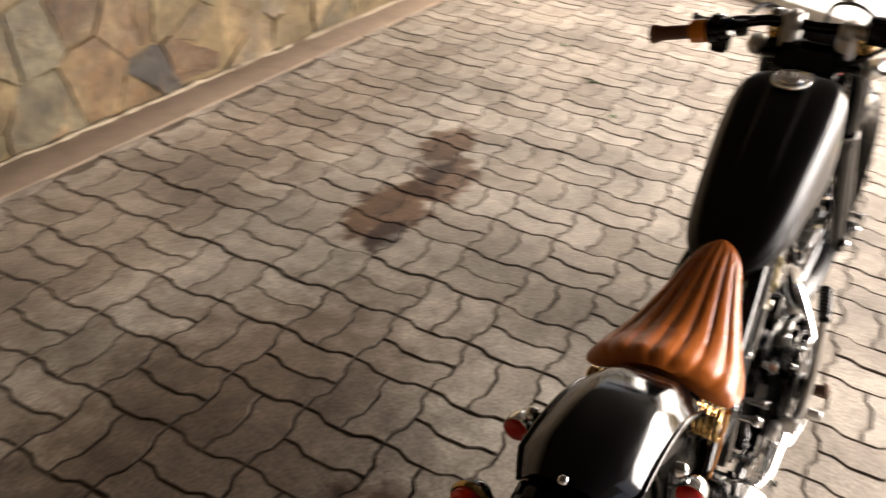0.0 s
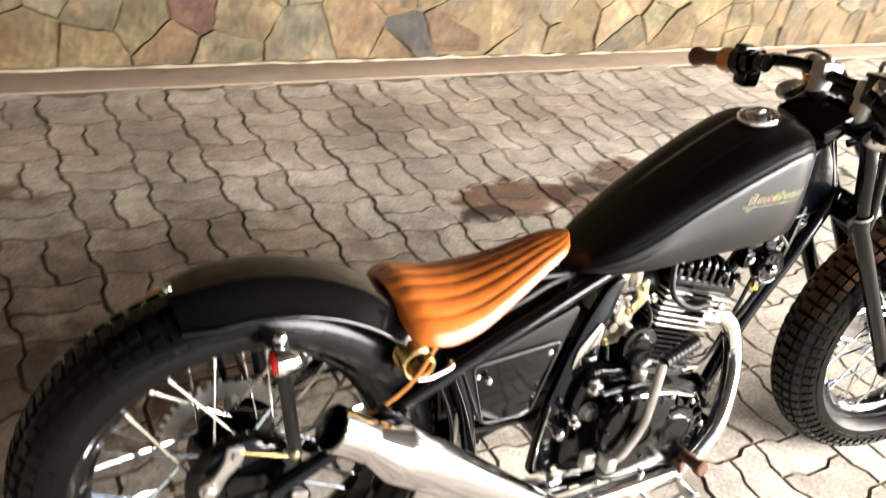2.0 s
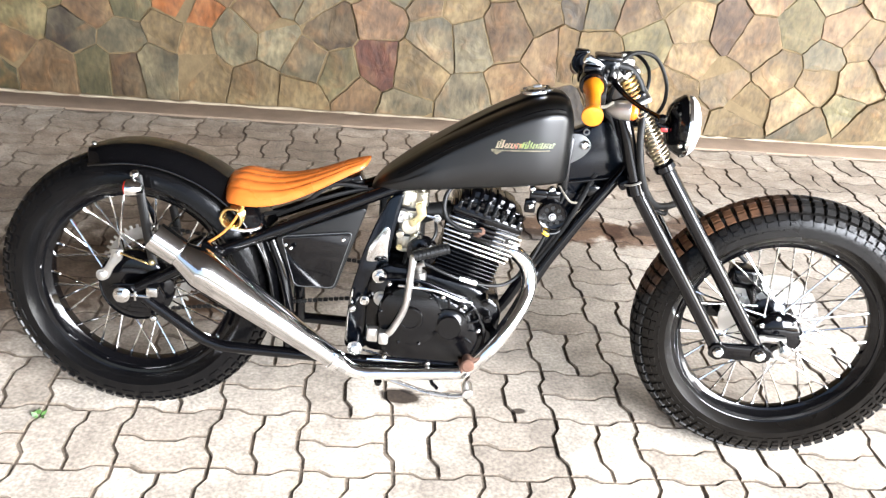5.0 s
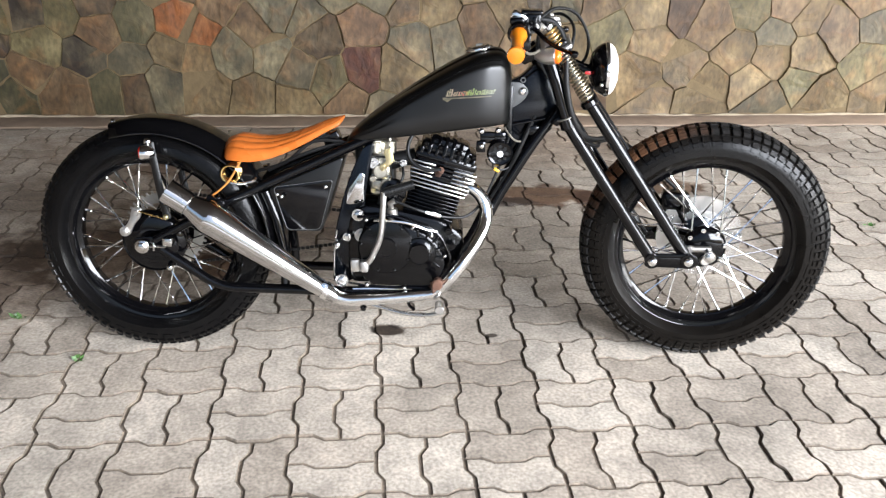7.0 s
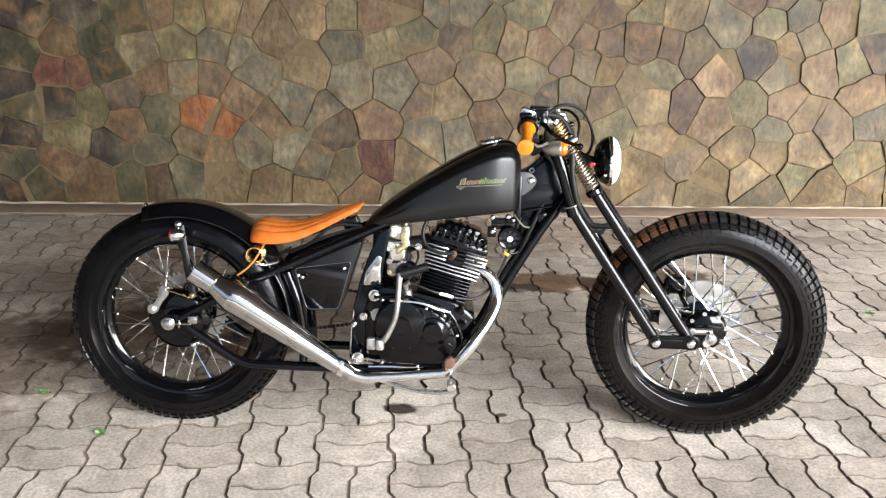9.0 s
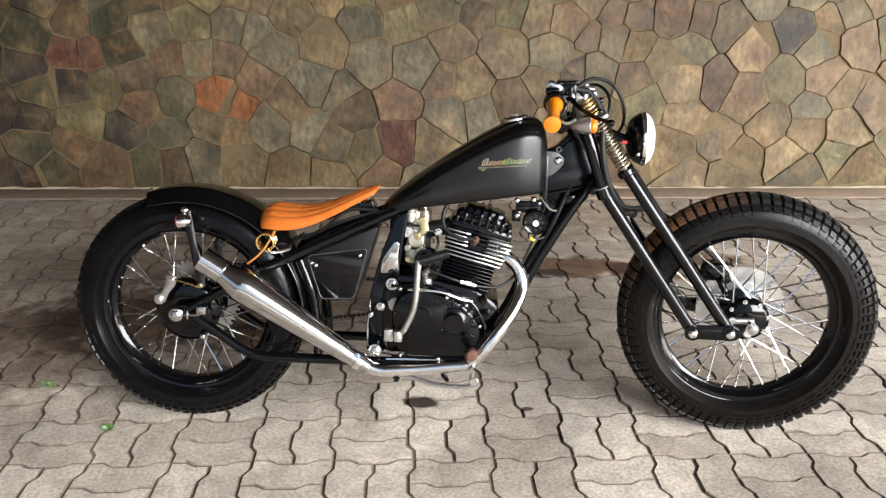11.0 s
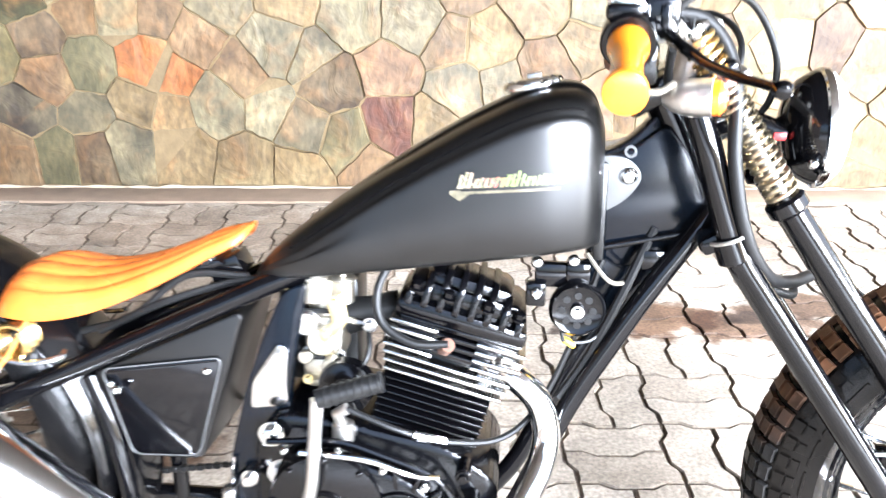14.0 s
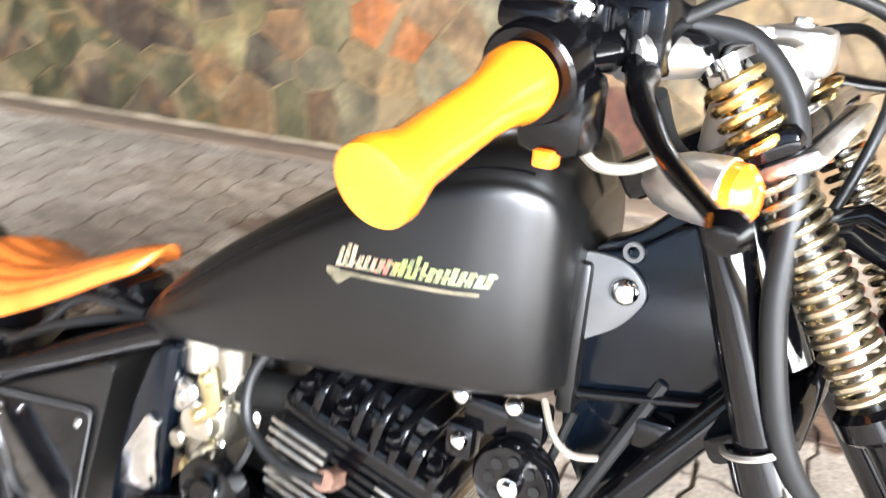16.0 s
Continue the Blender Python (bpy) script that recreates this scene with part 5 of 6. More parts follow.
def head_rib(u, hgt):
    """One fat rounded rib that runs up the flank and over the cover."""
    r = plate(rounded([(-0.066, 0.174), (0.066, 0.174), (0.062, 0.190 + hgt * 0.7), (0.040, 0.190 + hgt), (-0.040, 0.190 + hgt), (-0.062, 0.190 + hgt * 0.7)], 0.018, 4), -0.0048, 0.0048, 0.0028)
    bmesh.ops.rotate(r, cent=(0, 0, 0), matrix=Matrix.Rotation(radians(90), 3, "Z"), verts=r.verts)
    bmesh.ops.translate(r, vec=(u, 0, 0), verts=r.verts)
    return r


for k in range(8):
    u = -0.066 + 0.020 * k
    part("head_rib", tilted(head_rib(u, 0.048 - 5.0 * (u - 0.004) ** 2)), M_ENGINE, head)
for u in (-0.06, -0.02, 0.03, 0.07):
    part("head_bolt", tilted(bolt((u, -0.064, 0.206), (0, -0.2, 1), 0.007, 0.010)), M_ENGINE, head)
part("spark_plug", tilted(join(rod((-0.006, -0.055, 0.138), (-0.006, -0.078, 0.148), 0.010, 6), rod((-0.006, -0.074, 0.146), (-0.004, -0.096, 0.160), 0.0090, 14))), M_RUST, bike, "spark plug with a rusty cap")
part("plug_lead", sweep(smooth_path([tuple(EM @ Vector(v)) for v in ((-0.004, -0.094, 0.160), (-0.045, -0.098, 0.150), (-0.088, -0.092, 0.162), (-0.104, -0.080, 0.20), (-0.092, -0.06, 0.25))], 6), 0.0052, 10), M_HOSE, bike, "black spark plug lead")
part("intake_boot", sweep([(0.722, -0.015, 0.560), (0.690, -0.018, 0.556), (0.655, -0.02, 0.548)], [0.024, 0.020, 0.024], 18), M_HOSE, bike, "black rubber intake boot")
carb = part("carburettor", join(box(0.632, -0.03, 0.530, 0.050, 0.060, 0.060, 0.010), rod((0.632, -0.03, 0.545), (0.632, -0.03, 0.605), 0.024, 24), box(0.628, -0.035, 0.488, 0.048, 0.05, 0.035, 0.008),
                                rod((0.602, -0.03, 0.555), (0.580, -0.03, 0.552), 0.026, 24), rod((0.645, -0.062, 0.50), (0.645, -0.08, 0.50), 0.012), rod((0.612, -0.06, 0.51), (0.612, -0.076, 0.51), 0.009), rod((0.632, -0.055, 0.530), (0.632, -0.072, 0.530), 0.019, 24), box(0.628, -0.035, 0.468, 0.036, 0.04, 0.012, 0.004)), M_CARB, bike, "cast aluminium carburettor")
part("choke_plate", join(plate(rounded([(0.640, 0.585), (0.662, 0.600), (0.668, 0.560), (0.655, 0.545), (0.636, 0.530), (0.628, 0.545), (0.648, 0.560)], 0.006), -0.078, -0.072), bolt((0.652, -0.078, 0.585), (0, -1, 0), 0.006, 0.006), bolt((0.640, -0.078, 0.545), (0, -1, 0), 0.005, 0.005)), M_ZINC, carb, "yellow zinc throttle plate")
part("throttle_top", join(rod((0.618, -0.045, 0.575), (0.618, -0.045, 0.604), 0.017, 18), rod((0.618, -0.045, 0.604), (0.618, -0.045, 0.610), 0.0195, 18), rod((0.618, -0.045, 0.609), (0.618, -0.045, 0.620), 0.006, 8)), M_CARB, carb, "round carburettor cap")
part("throttle_top", join(rod((0.655, -0.045, 0.575), (0.655, -0.045, 0.606), 0.015, 18), rod((0.655, -0.045, 0.604), (0.655, -0.045, 0.609), 0.0175, 18), rod((0.655, -0.045, 0.609), (0.655, -0.045, 0.622), 0.006, 8)), M_CARB, carb, "round carburettor cap")
part("body_cover", join(lathe([(0, 0.006), (0.014, 0.006), (0.018, 0.002), (0.018, 0), (0, 0)], (0.613, -0.064, 0.552), (0, -1, 0), 24), bolt((0.613, -0.068, 0.552), (0, -1, 0), 0.005, 0.005)), M_STEEL, carb, "bright round cover")
# dark gaps between the castings, put in as thin black strips
part("dark_gap", box(0.632, -0.061, 0.5055, 0.056, 0.004, 0.005, 0.001), M_HOSE, carb, "black strip in place of a dark gap in the casting")
part("dark_gap", box(0.634, -0.061, 0.5675, 0.056, 0.004, 0.006, 0.001), M_HOSE, carb, "black strip in place of a dark gap in the casting")
part("pilot_hose", sweep(smooth_path([(0.660, -0.066, 0.505), (0.680, -0.078, 0.500), (0.692, -0.070, 0.520), (0.688, -0.050, 0.545)], 5), 0.0036, 8), M_HOSE, carb)
part("choke_lever", join(rod((0.664, -0.058, 0.556), (0.690, -0.06, 0.552), 0.005, 8), bolt((0.692, -0.062, 0.552), (0, -1, 0), 0.007, 0.008)), M_STEEL, carb, "bright choke lever")
part("float_screw", join(*[bolt((0.612 + 0.03 * (k % 2), -0.062, 0.476 + 0.03 * (k // 2)), (0, -1, 0), 0.005, 0.006) for k in range(4)]), M_ZINC, carb)
for px, py, pz in ((0.615, -0.064, 0.545), (0.648, -0.064, 0.552), (0.612, -0.062, 0.515), (0.655, -0.062, 0.512), (0.602, -0.058, 0.566)):
    part("carb_screw", bolt((px, py, pz), (0, -1, 0), 0.0042, 0.006), M_STEEL, carb)
# backing box added so the gap behind the carburettor stays dark
part("carb_backing", join(box(0.612, 0.035, 0.520, 0.110, 0.070, 0.150, 0.012)), M_SATIN, bike, "black backing added to darken the gap behind the carburettor")
part("throttle_bracket", join(box(0.600, -0.056, 0.590, 0.030, 0.004, 0.024, 0.0015), box(0.588, -0.050, 0.576, 0.004, 0.016, 0.026, 0.0015)), M_ZINC, carb, "bent yellow zinc bracket")
part("drain_hose", sweep(smooth_path([(0.628, -0.045, 0.470), (0.626, -0.060, 0.440), (0.610, -0.080, 0.410), (0.598, -0.085, 0.380)], 5), 0.0040, 8), M_HOSE, carb)
part("overflow_pipe", sweep(smooth_path([(0.640, -0.050, 0.472), (0.652, -0.066, 0.466), (0.668, -0.070, 0.480)], 5), 0.0030, 8), M_ALU, carb)
part("fuel_hose", sweep(smooth_path([(0.70, -0.03, 0.628), (0.66, -0.05, 0.624), (0.60, -0.055, 0.60), (0.592, -0.05, 0.53), (0.605, -0.05, 0.49)], 6), 0.0048, 8), M_HOSE, bike, "black fuel hose")
part("swing_bracket", join(plate(rounded([(0.585, 0.595), (0.618, 0.610), (0.600, 0.52), (0.590, 0.44), (0.585, 0.38), (0.560, 0.222), (0.500, 0.215), (0.508, 0.36), (0.532, 0.46), (0.556, 0.53)], 0.02), -0.075, -0.058, 0.004)), M_BLUEBLACK, bike, "glossy blue-black engine mounting plate")
part("bracket_edge", sweep(bent_path([(0.515, -0.078, 0.37), (0.506, -0.079, 0.30), (0.506, -0.080, 0.238), (0.525, -0.080, 0.222), (0.60, -0.095, 0.216)], 0.02), 0.0028, 8), M_STEEL, bike, "bright rolled edge of the mounting plate")
# the mounting plate's highlight, modelled as a bright metal patch
part("highlight_patch", plate(rounded([(0.545, 0.478), (0.580, 0.530), (0.592, 0.520), (0.588, 0.480), (0.590, 0.445), (0.540, 0.440)], 0.008), -0.080, -0.074, 0.002), M_MUFFLER, bike, "bright metal patch standing in for the plate's highlight")
for px, pz, r in ((0.575, 0.420, 0.012), (0.519, 0.337, 0.011), (0.545, 0.358, 0.008), (0.530, 0.235, 0.013)):
    part("frame_bolt", join(rod((px, -0.06, pz), (px, -0.112, pz), 0.007), bolt((px, -0.108, pz), (0, -1, 0), r, 0.012, r == 0.011)), M_STEEL, bike, "bright frame bolt")
part("kick_lever", sweep(bent_path([(0.648, -0.168, 0.498), (0.645, -0.170, 0.450), (0.640, -0.172, 0.375), (0.612, -0.168, 0.315), (0.598, -0.160, 0.300)], 0.04), 0.0080, 12), M_ALU, bike, "bright kick start lever")
part("kick_boss", join(box(0.596, -0.154, 0.296, 0.022, 0.036, 0.030, 0.005), box(0.570, -0.136, 0.290, 0.026, 0.020, 0.034, 0.005)), M_ALU, bike, "cast kick start boss")
part("kick_pedal", sweep([(0.648, -0.168, 0.498), (0.685, -0.162, 0.508), (0.722, -0.155, 0.518)], 0.0115, 14), M_HOSE, bike, "ribbed black kick start peg")
for k in range(8):
    part("peg_ring", lathe([(0.0105, -0.002), (0.0128, -0.001), (0.0128, 0.001), (0.0105, 0.002)], Vector((0.660, -0.166, 0.5012)).lerp(Vector((0.720, -0.155, 0.5175)), k / 7), (0.95, -0.1, 0.26), 16), M_HOSE, eng)
part("clutch_arm", join(sweep([(0.665, -0.10, 0.425), (0.660, -0.112, 0.455), (0.672, -0.112, 0.462)], 0.008, 10), rod((0.665, -0.105, 0.415), (0.665, -0.105, 0.44), 0.014)), M_ALU, bike, "bright clutch arm")
part("clutch_cable", sweep(smooth_path([(0.672, -0.114, 0.462), (0.74, -0.118, 0.438), (0.80, -0.10, 0.418), (0.86, -0.07, 0.412), (0.905, -0.05, 0.45), (0.945, -0.04, 0.54), (0.975, -0.035, 0.64)], 6), 0.004, 8), M_HOSE, bike, "black clutch cable")
part("cable_adjuster", rod((0.752, -0.118, 0.434), (0.792, -0.106, 0.421), 0.006, 8), M_CHROME, bike, "chrome cable adjuster")
part("ignition_cover", lathe([(0, 0.012), (0.016, 0.012), (0.020, 0.008), (0.034, 0.006), (0.036, -0.01), (0, -0.01)], (0.665, -0.085, 0.478), (0, -1, 0), 28), M_ENGINE, bike, "small round black cover")
part("oil_filler", bolt((0.583, -0.095, 0.360), (0, -1, 0), 0.014, 0.012), M_ALU, bike, "oil filler screw")

# exhaust on the near side
hp = smooth_path([(0.842, -0.035, 0.498), (0.872, -0.055, 0.490), (0.905, -0.062, 0.458), (0.915, -0.075, 0.410), (0.895, -0.105, 0.360), (0.855, -0.138, 0.305), (0.822, -0.145, 0.262)], 6)
hd = part("exhaust_header", sweep(bent_path([tuple(v) for v in hp] + [(0.785, -0.140, 0.214), (0.655, -0.140, 0.200), (0.532, -0.140, 0.190), (0.44, -0.140, 0.248)], 0.03), 0.0175, 20), M_CHROME, bike, "chrome exhaust pipe")
part("exhaust_flange", join(lathe([(0.018, -0.006), (0.030, -0.006), (0.030, 0.006), (0.018, 0.006)], (0.845, -0.037, 0.500), (0.9, -0.4, 0), 24), bolt((0.848, -0.065, 0.515), (0.9, -0.4, 0), 0.006, 0.012), bolt((0.856, -0.050, 0.480), (0.9, -0.4, 0), 0.006, 0.012)), M_STEEL, hd)
MA, MB = Vector((0.515, -0.140, 0.200)), Vector((0.186, -0.156, 0.424))
md = (MB - MA).normalized()
ml = (MB - MA).length
muf = part("muffler", lathe([(0.0, 0), (0.0195, 0), (0.021, 0.02), (0.030, 0.14), (0.040, 0.28), (0.0455, ml - 0.025), (0.046, ml - 0.008), (0.0445, ml), (0.030, ml + 0.045), (0.0295, ml + 0.05), (0.0325, ml + 0.052), (0.0335, ml + 0.115), (0.031, ml + 0.116), (0.027, ml + 0.10), (0.026, ml + 0.02), (0, ml)], MA, md, 40), M_MUFFLER, bike, "polished steel cone muffler")
part("muffler_clamp", join(lathe([(0.0235, -0.008), (0.0255, -0.008), (0.0255, 0.008), (0.0235, 0.008)], MA + md * 0.03, md, 28), bolt(MA + md * 0.03 + Vector((0.0, -0.02, 0.02)), (0, -1, 0.3), 0.006, 0.01)), M_CHROME, muf)
part("muffler_bracket", join(box(0.205, -0.115, 0.455, 0.05, 0.02, 0.012, 0.003, Matrix.Rotation(0.35, 4, "Y")), bolt((0.215, -0.128, 0.463), (0, -1, 0.4), 0.006, 0.008, True)), M_GLOSS, muf)
part("exhaust_joint", join(rod((0.800, -0.132, 0.232), (0.770, -0.140, 0.228), 0.021, 16)), M_RUST, hd, "rusty exhaust joint")

# horn, wires, stand, pegs
horn = part("horn", lathe([(0, 0.016), (0.008, 0.016), (0.009, 0.010), (0.026, 0.010), (0.030, 0.012), (0.034, 0.006), (0.034, -0.004), (0.024, -0.02), (0, -0.022)], (0.945, -0.062, 0.585), (0, -1, 0), 36), M_GLOSS, bike, "round black horn with holes")
for k in range(8):
    a = 2 * math.pi * k / 8
    part("horn_hole", lathe([(0, 0), (0.0045, 0), (0.0045, 0.0008), (0, 0.0008)], (0.945 + 0.0185 * math.cos(a), -0.0722, 0.585 + 0.0185 * math.sin(a)), (0, -1, 0), 12), M_HOSE, horn)
part("horn_centre", bolt((0.945, -0.078, 0.585), (0, -1, 0), 0.006, 0.006), M_CHROME, horn, "bright centre nut")
part("horn_bracket", join(box(0.918, -0.045, 0.622, 0.05, 0.02, 0.03, 0.004), box(0.895, -0.055, 0.600, 0.024, 0.02, 0.03, 0.004), box(0.945, -0.045, 0.625, 0.03, 0.03, 0.03, 0.005)), M_GLOSS, horn)
for px, pz in ((0.896, 0.603), (0.895, 0.642), (0.938, 0.645)):
    part("bracket_bolt", bolt((px, -0.066, pz), (0, -1, 0), 0.0075, 0.006, True), M_CHROME, horn)
part("yellow_wire_clip", box(0.938, -0.055, 0.538, 0.018, 0.012, 0.008, 0.003, Matrix.Rotation(0.5, 4, "Y")), M_YELLOW, bike, "yellow wire clip")
part("horn_wire", sweep(smooth_path([(0.925, -0.05, 0.575), (0.928, -0.06, 0.552), (0.935, -0.058, 0.540), (0.965, -0.05, 0.540), (0.985, -0.04, 0.56)], 5), 0.0025, 6), M_HOSE, bike)
part("cable_tie", sweep(smooth_path([(0.955, -0.05, 0.650), (0.970, -0.065, 0.632), (0.985, -0.060, 0.618), (1.005, -0.04, 0.612)], 5), 0.0028, 6), M_CLOTH, bike, "pale cable tie")
part("loom", sweep(smooth_path([(1.035, -0.03, 0.68), (1.00, -0.045, 0.60), (0.965, -0.045, 0.52), (0.93, -0.045, 0.46)], 6), 0.006, 8), M_HOSE, bike, "wiring loom along the down tube")
part("horn_relay", box(1.035, -0.03, 0.642, 0.03, 0.025, 0.025, 0.004), M_ENGINE, bike, "small black relay box")
part("foot_brake", join(sweep(bent_path([(0.56, -0.118, 0.185), (0.70, -0.150, 0.158), (0.77, -0.160, 0.160), (0.80, -0.165, 0.172)], 0.03), 0.006, 10), rod((0.795, -0.150, 0.188), (0.795, -0.195, 0.188), 0.012)), M_STEEL, bike, "bent steel foot brake pedal")
part("foot_peg", join(rod((0.788, -0.09, 0.246), (0.788, -0.185, 0.258), 0.0105), lathe([(0, 0), (0.0145, 0), (0.0145, 0.010), (0.011, 0.013), (0, 0.013)], (0.788, -0.184, 0.258), (0, -1, 0.12), 20)), M_RUST, bike, "worn rusty foot peg")
part("foot_peg", join(rod((0.782, 0.09, 0.262), (0.782, 0.225, 0.286), 0.0125)), M_RUST, bike, "worn rusty foot peg")
part("skid_rail", sweep([(0.56, -0.118, 0.215), (0.80, -0.105, 0.218)], 0.004, 8), M_CHROME, bike, "thin chrome rail")
part("drain_bolt", bolt((0.59, -0.14, 0.172), (0, 0, -1), 0.007, 0.010), M_GLOSS, bike)
part("brake_tab", sweep([(0.70, -0.125, 0.20), (0.715, -0.14, 0.178), (0.728, -0.145, 0.168)], 0.0045, 8), M_GLOSS, bike)
part("side_stand", join(sweep(bent_path([(0.60, 0.10, 0.20), (0.59, 0.18, 0.11), (0.575, 0.232, 0.038)], 0.04), 0.009, 12), box(0.575, 0.238, 0.034, 0.035, 0.03, 0.008, 0.003, Matrix.Rotation(radians(7), 4, "X"))), M_GLOSS, bike, "black side stand")

# ---- beyond the end of the wall: post, plastered return, gate opening with daylight ----
post = part("wall_post", box(WALL_X1 + 0.05, WALL_Y - 0.05, 1.35, 0.11, 0.10, 2.7, 0.01), M_BROWN, None, "dark brown square post at the end of the stone wall")
tagged(post, category="post")
wr = part("wall_return", box(WALL_X1 + 0.255, WALL_Y + 0.03, 1.35, 0.28, 0.28, 2.7, 0.004), M_PLASTER, None, "pale plastered wall beside the opening")
tagged(wr, category="wall", kind="structure")
# the opening runs away at an angle from the end of the wall: local x along it, local y outward
OUT = Matrix.Translation((5.82, 2.18, 0.0)) @ Matrix.Rotation(math.atan2(-0.91, -0.42), 4, "Z")


def outside(bm):
    bmesh.ops.transform(bm, matrix=OUT, verts=bm.verts)
    return bm


thr = part("threshold", outside(box(1.9, 0.82, 0.028, 4.4, 1.56, 0.07, 0.008)), M_WHITE, None, "white tiled step at the opening")
tagged(thr, category="step", kind="structure")
yard = part("yard", outside(box(1.5, 4.55, 0.025, 9.0, 5.9, 0.05, 0.01)), M_YARD, None, "bright pale concrete yard beyond the opening")
tagged(yard, category="yard", kind="structure")
# unseen slab added as a pale reflector for the bike's glossy parts
drive = part("driveway", box(2.0, -8.2, 0.004, 16.0, 10.0, 0.04, 0.01), M_YARD, None, "pale slab added out of view to reflect light onto the bike")
tagged(drive, category="driveway", kind="structure")
cp = part("door_post", outside(box(0.0, 0.06, 1.2, 0.10, 0.09, 2.4, 0.006)), M_TIMBER, None, "olive-brown timber post at the corner of the opening")
tagged(cp, category="post")
gate = new("gate")
tagged(gate, "brown metal-framed sliding gate at the bright opening", "gate")
for gx in (0.16, 1.18, 2.3):
    part("gate_post", outside(box(gx, 0.17, 1.12, 0.035, 0.035, 1.96, 0.004)), M_BROWN, gate)
for gz in (0.15, 2.08):
    part("gate_rail", outside(box(1.23, 0.17, gz, 2.18, 0.03, 0.035, 0.004)), M_BROWN, gate)
part("gate_roller", outside(lathe([(0, -0.02), (0.05, -0.02), (0.06, -0.012), (0.045, 0.0), (0.06, 0.012), (0.05, 0.02), (0, 0.02)], (1.18, 0.15, 0.12), (0, 1, 0), 24)), M_BROWN, gate, "dark brown roller")
fence = new("fence")
tagged(fence, "white painted slat fence in full daylight", "fence")
slat = part("slat", box(-0.6, 1.45, 0.86, 0.030, 0.014, 1.60, 0.004), M_WHITE, fence)
slat.matrix_basis = OUT
for k in range(1, 16):
    again(slat, OUT @ Matrix.Translation((0.26 * k, 0, 0)))
for gz in (0.25, 1.45):
    part("fence_rail", outside(box(1.3, 1.47, gz, 4.0, 0.02, 0.06, 0.004)), M_WHITE, fence)
shrub = bmesh.new()
rng = random.Random(5)
for k in range(2600):
    c = OUT @ Vector((1.2 + rng.gauss(0, 1.1), 2.5 + rng.gauss(0, 0.28), abs(rng.gauss(0.65, 0.42))))
    u = Vector((rng.gauss(0, 1), rng.gauss(0, 1), rng.gauss(0, 1))).normalized()
    v = u.orthogonal().normalized()
    a, b = 0.06 * u, 0.020 * v
    shrub.faces.new([shrub.verts.new(c + q) for q in (-a, b, a, -b)])
sh = part("shrub", shrub, M_LEAF, None, "bright green shrub behind the white fence", smooth=False)
tagged(sh, category="shrub")

# small weeds in the joints
def weed(x, y, seed):
    r = random.Random(seed)
    b = bmesh.new()
    for k in range(14):
        a = r.uniform(0, 6.28)
        d = Vector((math.cos(a), math.sin(a), r.uniform(0.3, 1.2))).normalized()
        s = d.orthogonal().normalized() * r.uniform(0.003, 0.006)
        ln = r.uniform(0.012, 0.026)
        o = Vector((x + r.gauss(0, 0.008), y + r.gauss(0, 0.008), -0.003))
        b.faces.new([b.verts.new(v) for v in (o, o + d * ln * 0.5 + s, o + d * ln, o + d * ln * 0.5 - s)])
    return tagged(part("weed", b, M_LEAF, None, "small green weed growing in a paving joint", smooth=False), category="weed", group="weeds in the paving")


weed(-0.18, -0.085, 1)
weed(-0.42, 0.16, 2)
weed(-0.55, -0.02, 3)
weed(2.60, 0.75, 4)
weed(3.35, 1.25, 5)
weed(2.95, 0.95, 6)
weed(3.9, 1.75, 7)

# ---- stones of the wall: an irregular mosaic, each stone a piece ----
rng = random.Random(11)
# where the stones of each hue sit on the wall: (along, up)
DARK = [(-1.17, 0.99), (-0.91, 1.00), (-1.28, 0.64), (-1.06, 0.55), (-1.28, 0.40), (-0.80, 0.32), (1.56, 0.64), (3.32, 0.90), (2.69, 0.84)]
MOSS_SHADED = [(-0.66, 1.00), (-1.24, 0.81), (-0.83, 0.86), (-0.78, 0.73), (-1.24, 0.52), (-1.30, 0.22), (-1.20, 0.10)]
BROWN = [(-0.50, 1.02), (-1.01, 0.86), (-0.56, 0.69), (-0.73, 0.59), (-0.71, 0.45), (-1.08, 0.24), (-0.92, 0.11), (-0.56, 0.13), (0.04, 0.46), (0.58, 1.03), (0.77, 1.05), (1.01, 0.93),
         (1.59, 1.01), (0.37, 0.41), (0.84, 0.58), (1.21, 0.48), (0.52, 0.11), (1.72, 0.93), (1.83, 0.91), (1.78, 1.06), (2.03, 0.92), (2.17, 0.90), (2.47, 0.74), (1.84, 0.61)]
GREEN = [(-0.35, 1.00), (-0.43, 0.87), (-0.88, 0.54), (-0.55, 0.49), (-1.02, 0.37), (-0.70, 0.13), (0.44, 1.03), (0.64, 0.87), (0.82, 0.94), (1.19, 0.94), (1.42, 1.06), (0.43, 0.20),
         (2.04, 1.08), (2.73, 1.03), (3.27, 1.07), (3.22, 0.83), (2.65, 0.59), (1.92, 0.46), (2.99, 0.20), (3.36, 0.28)]
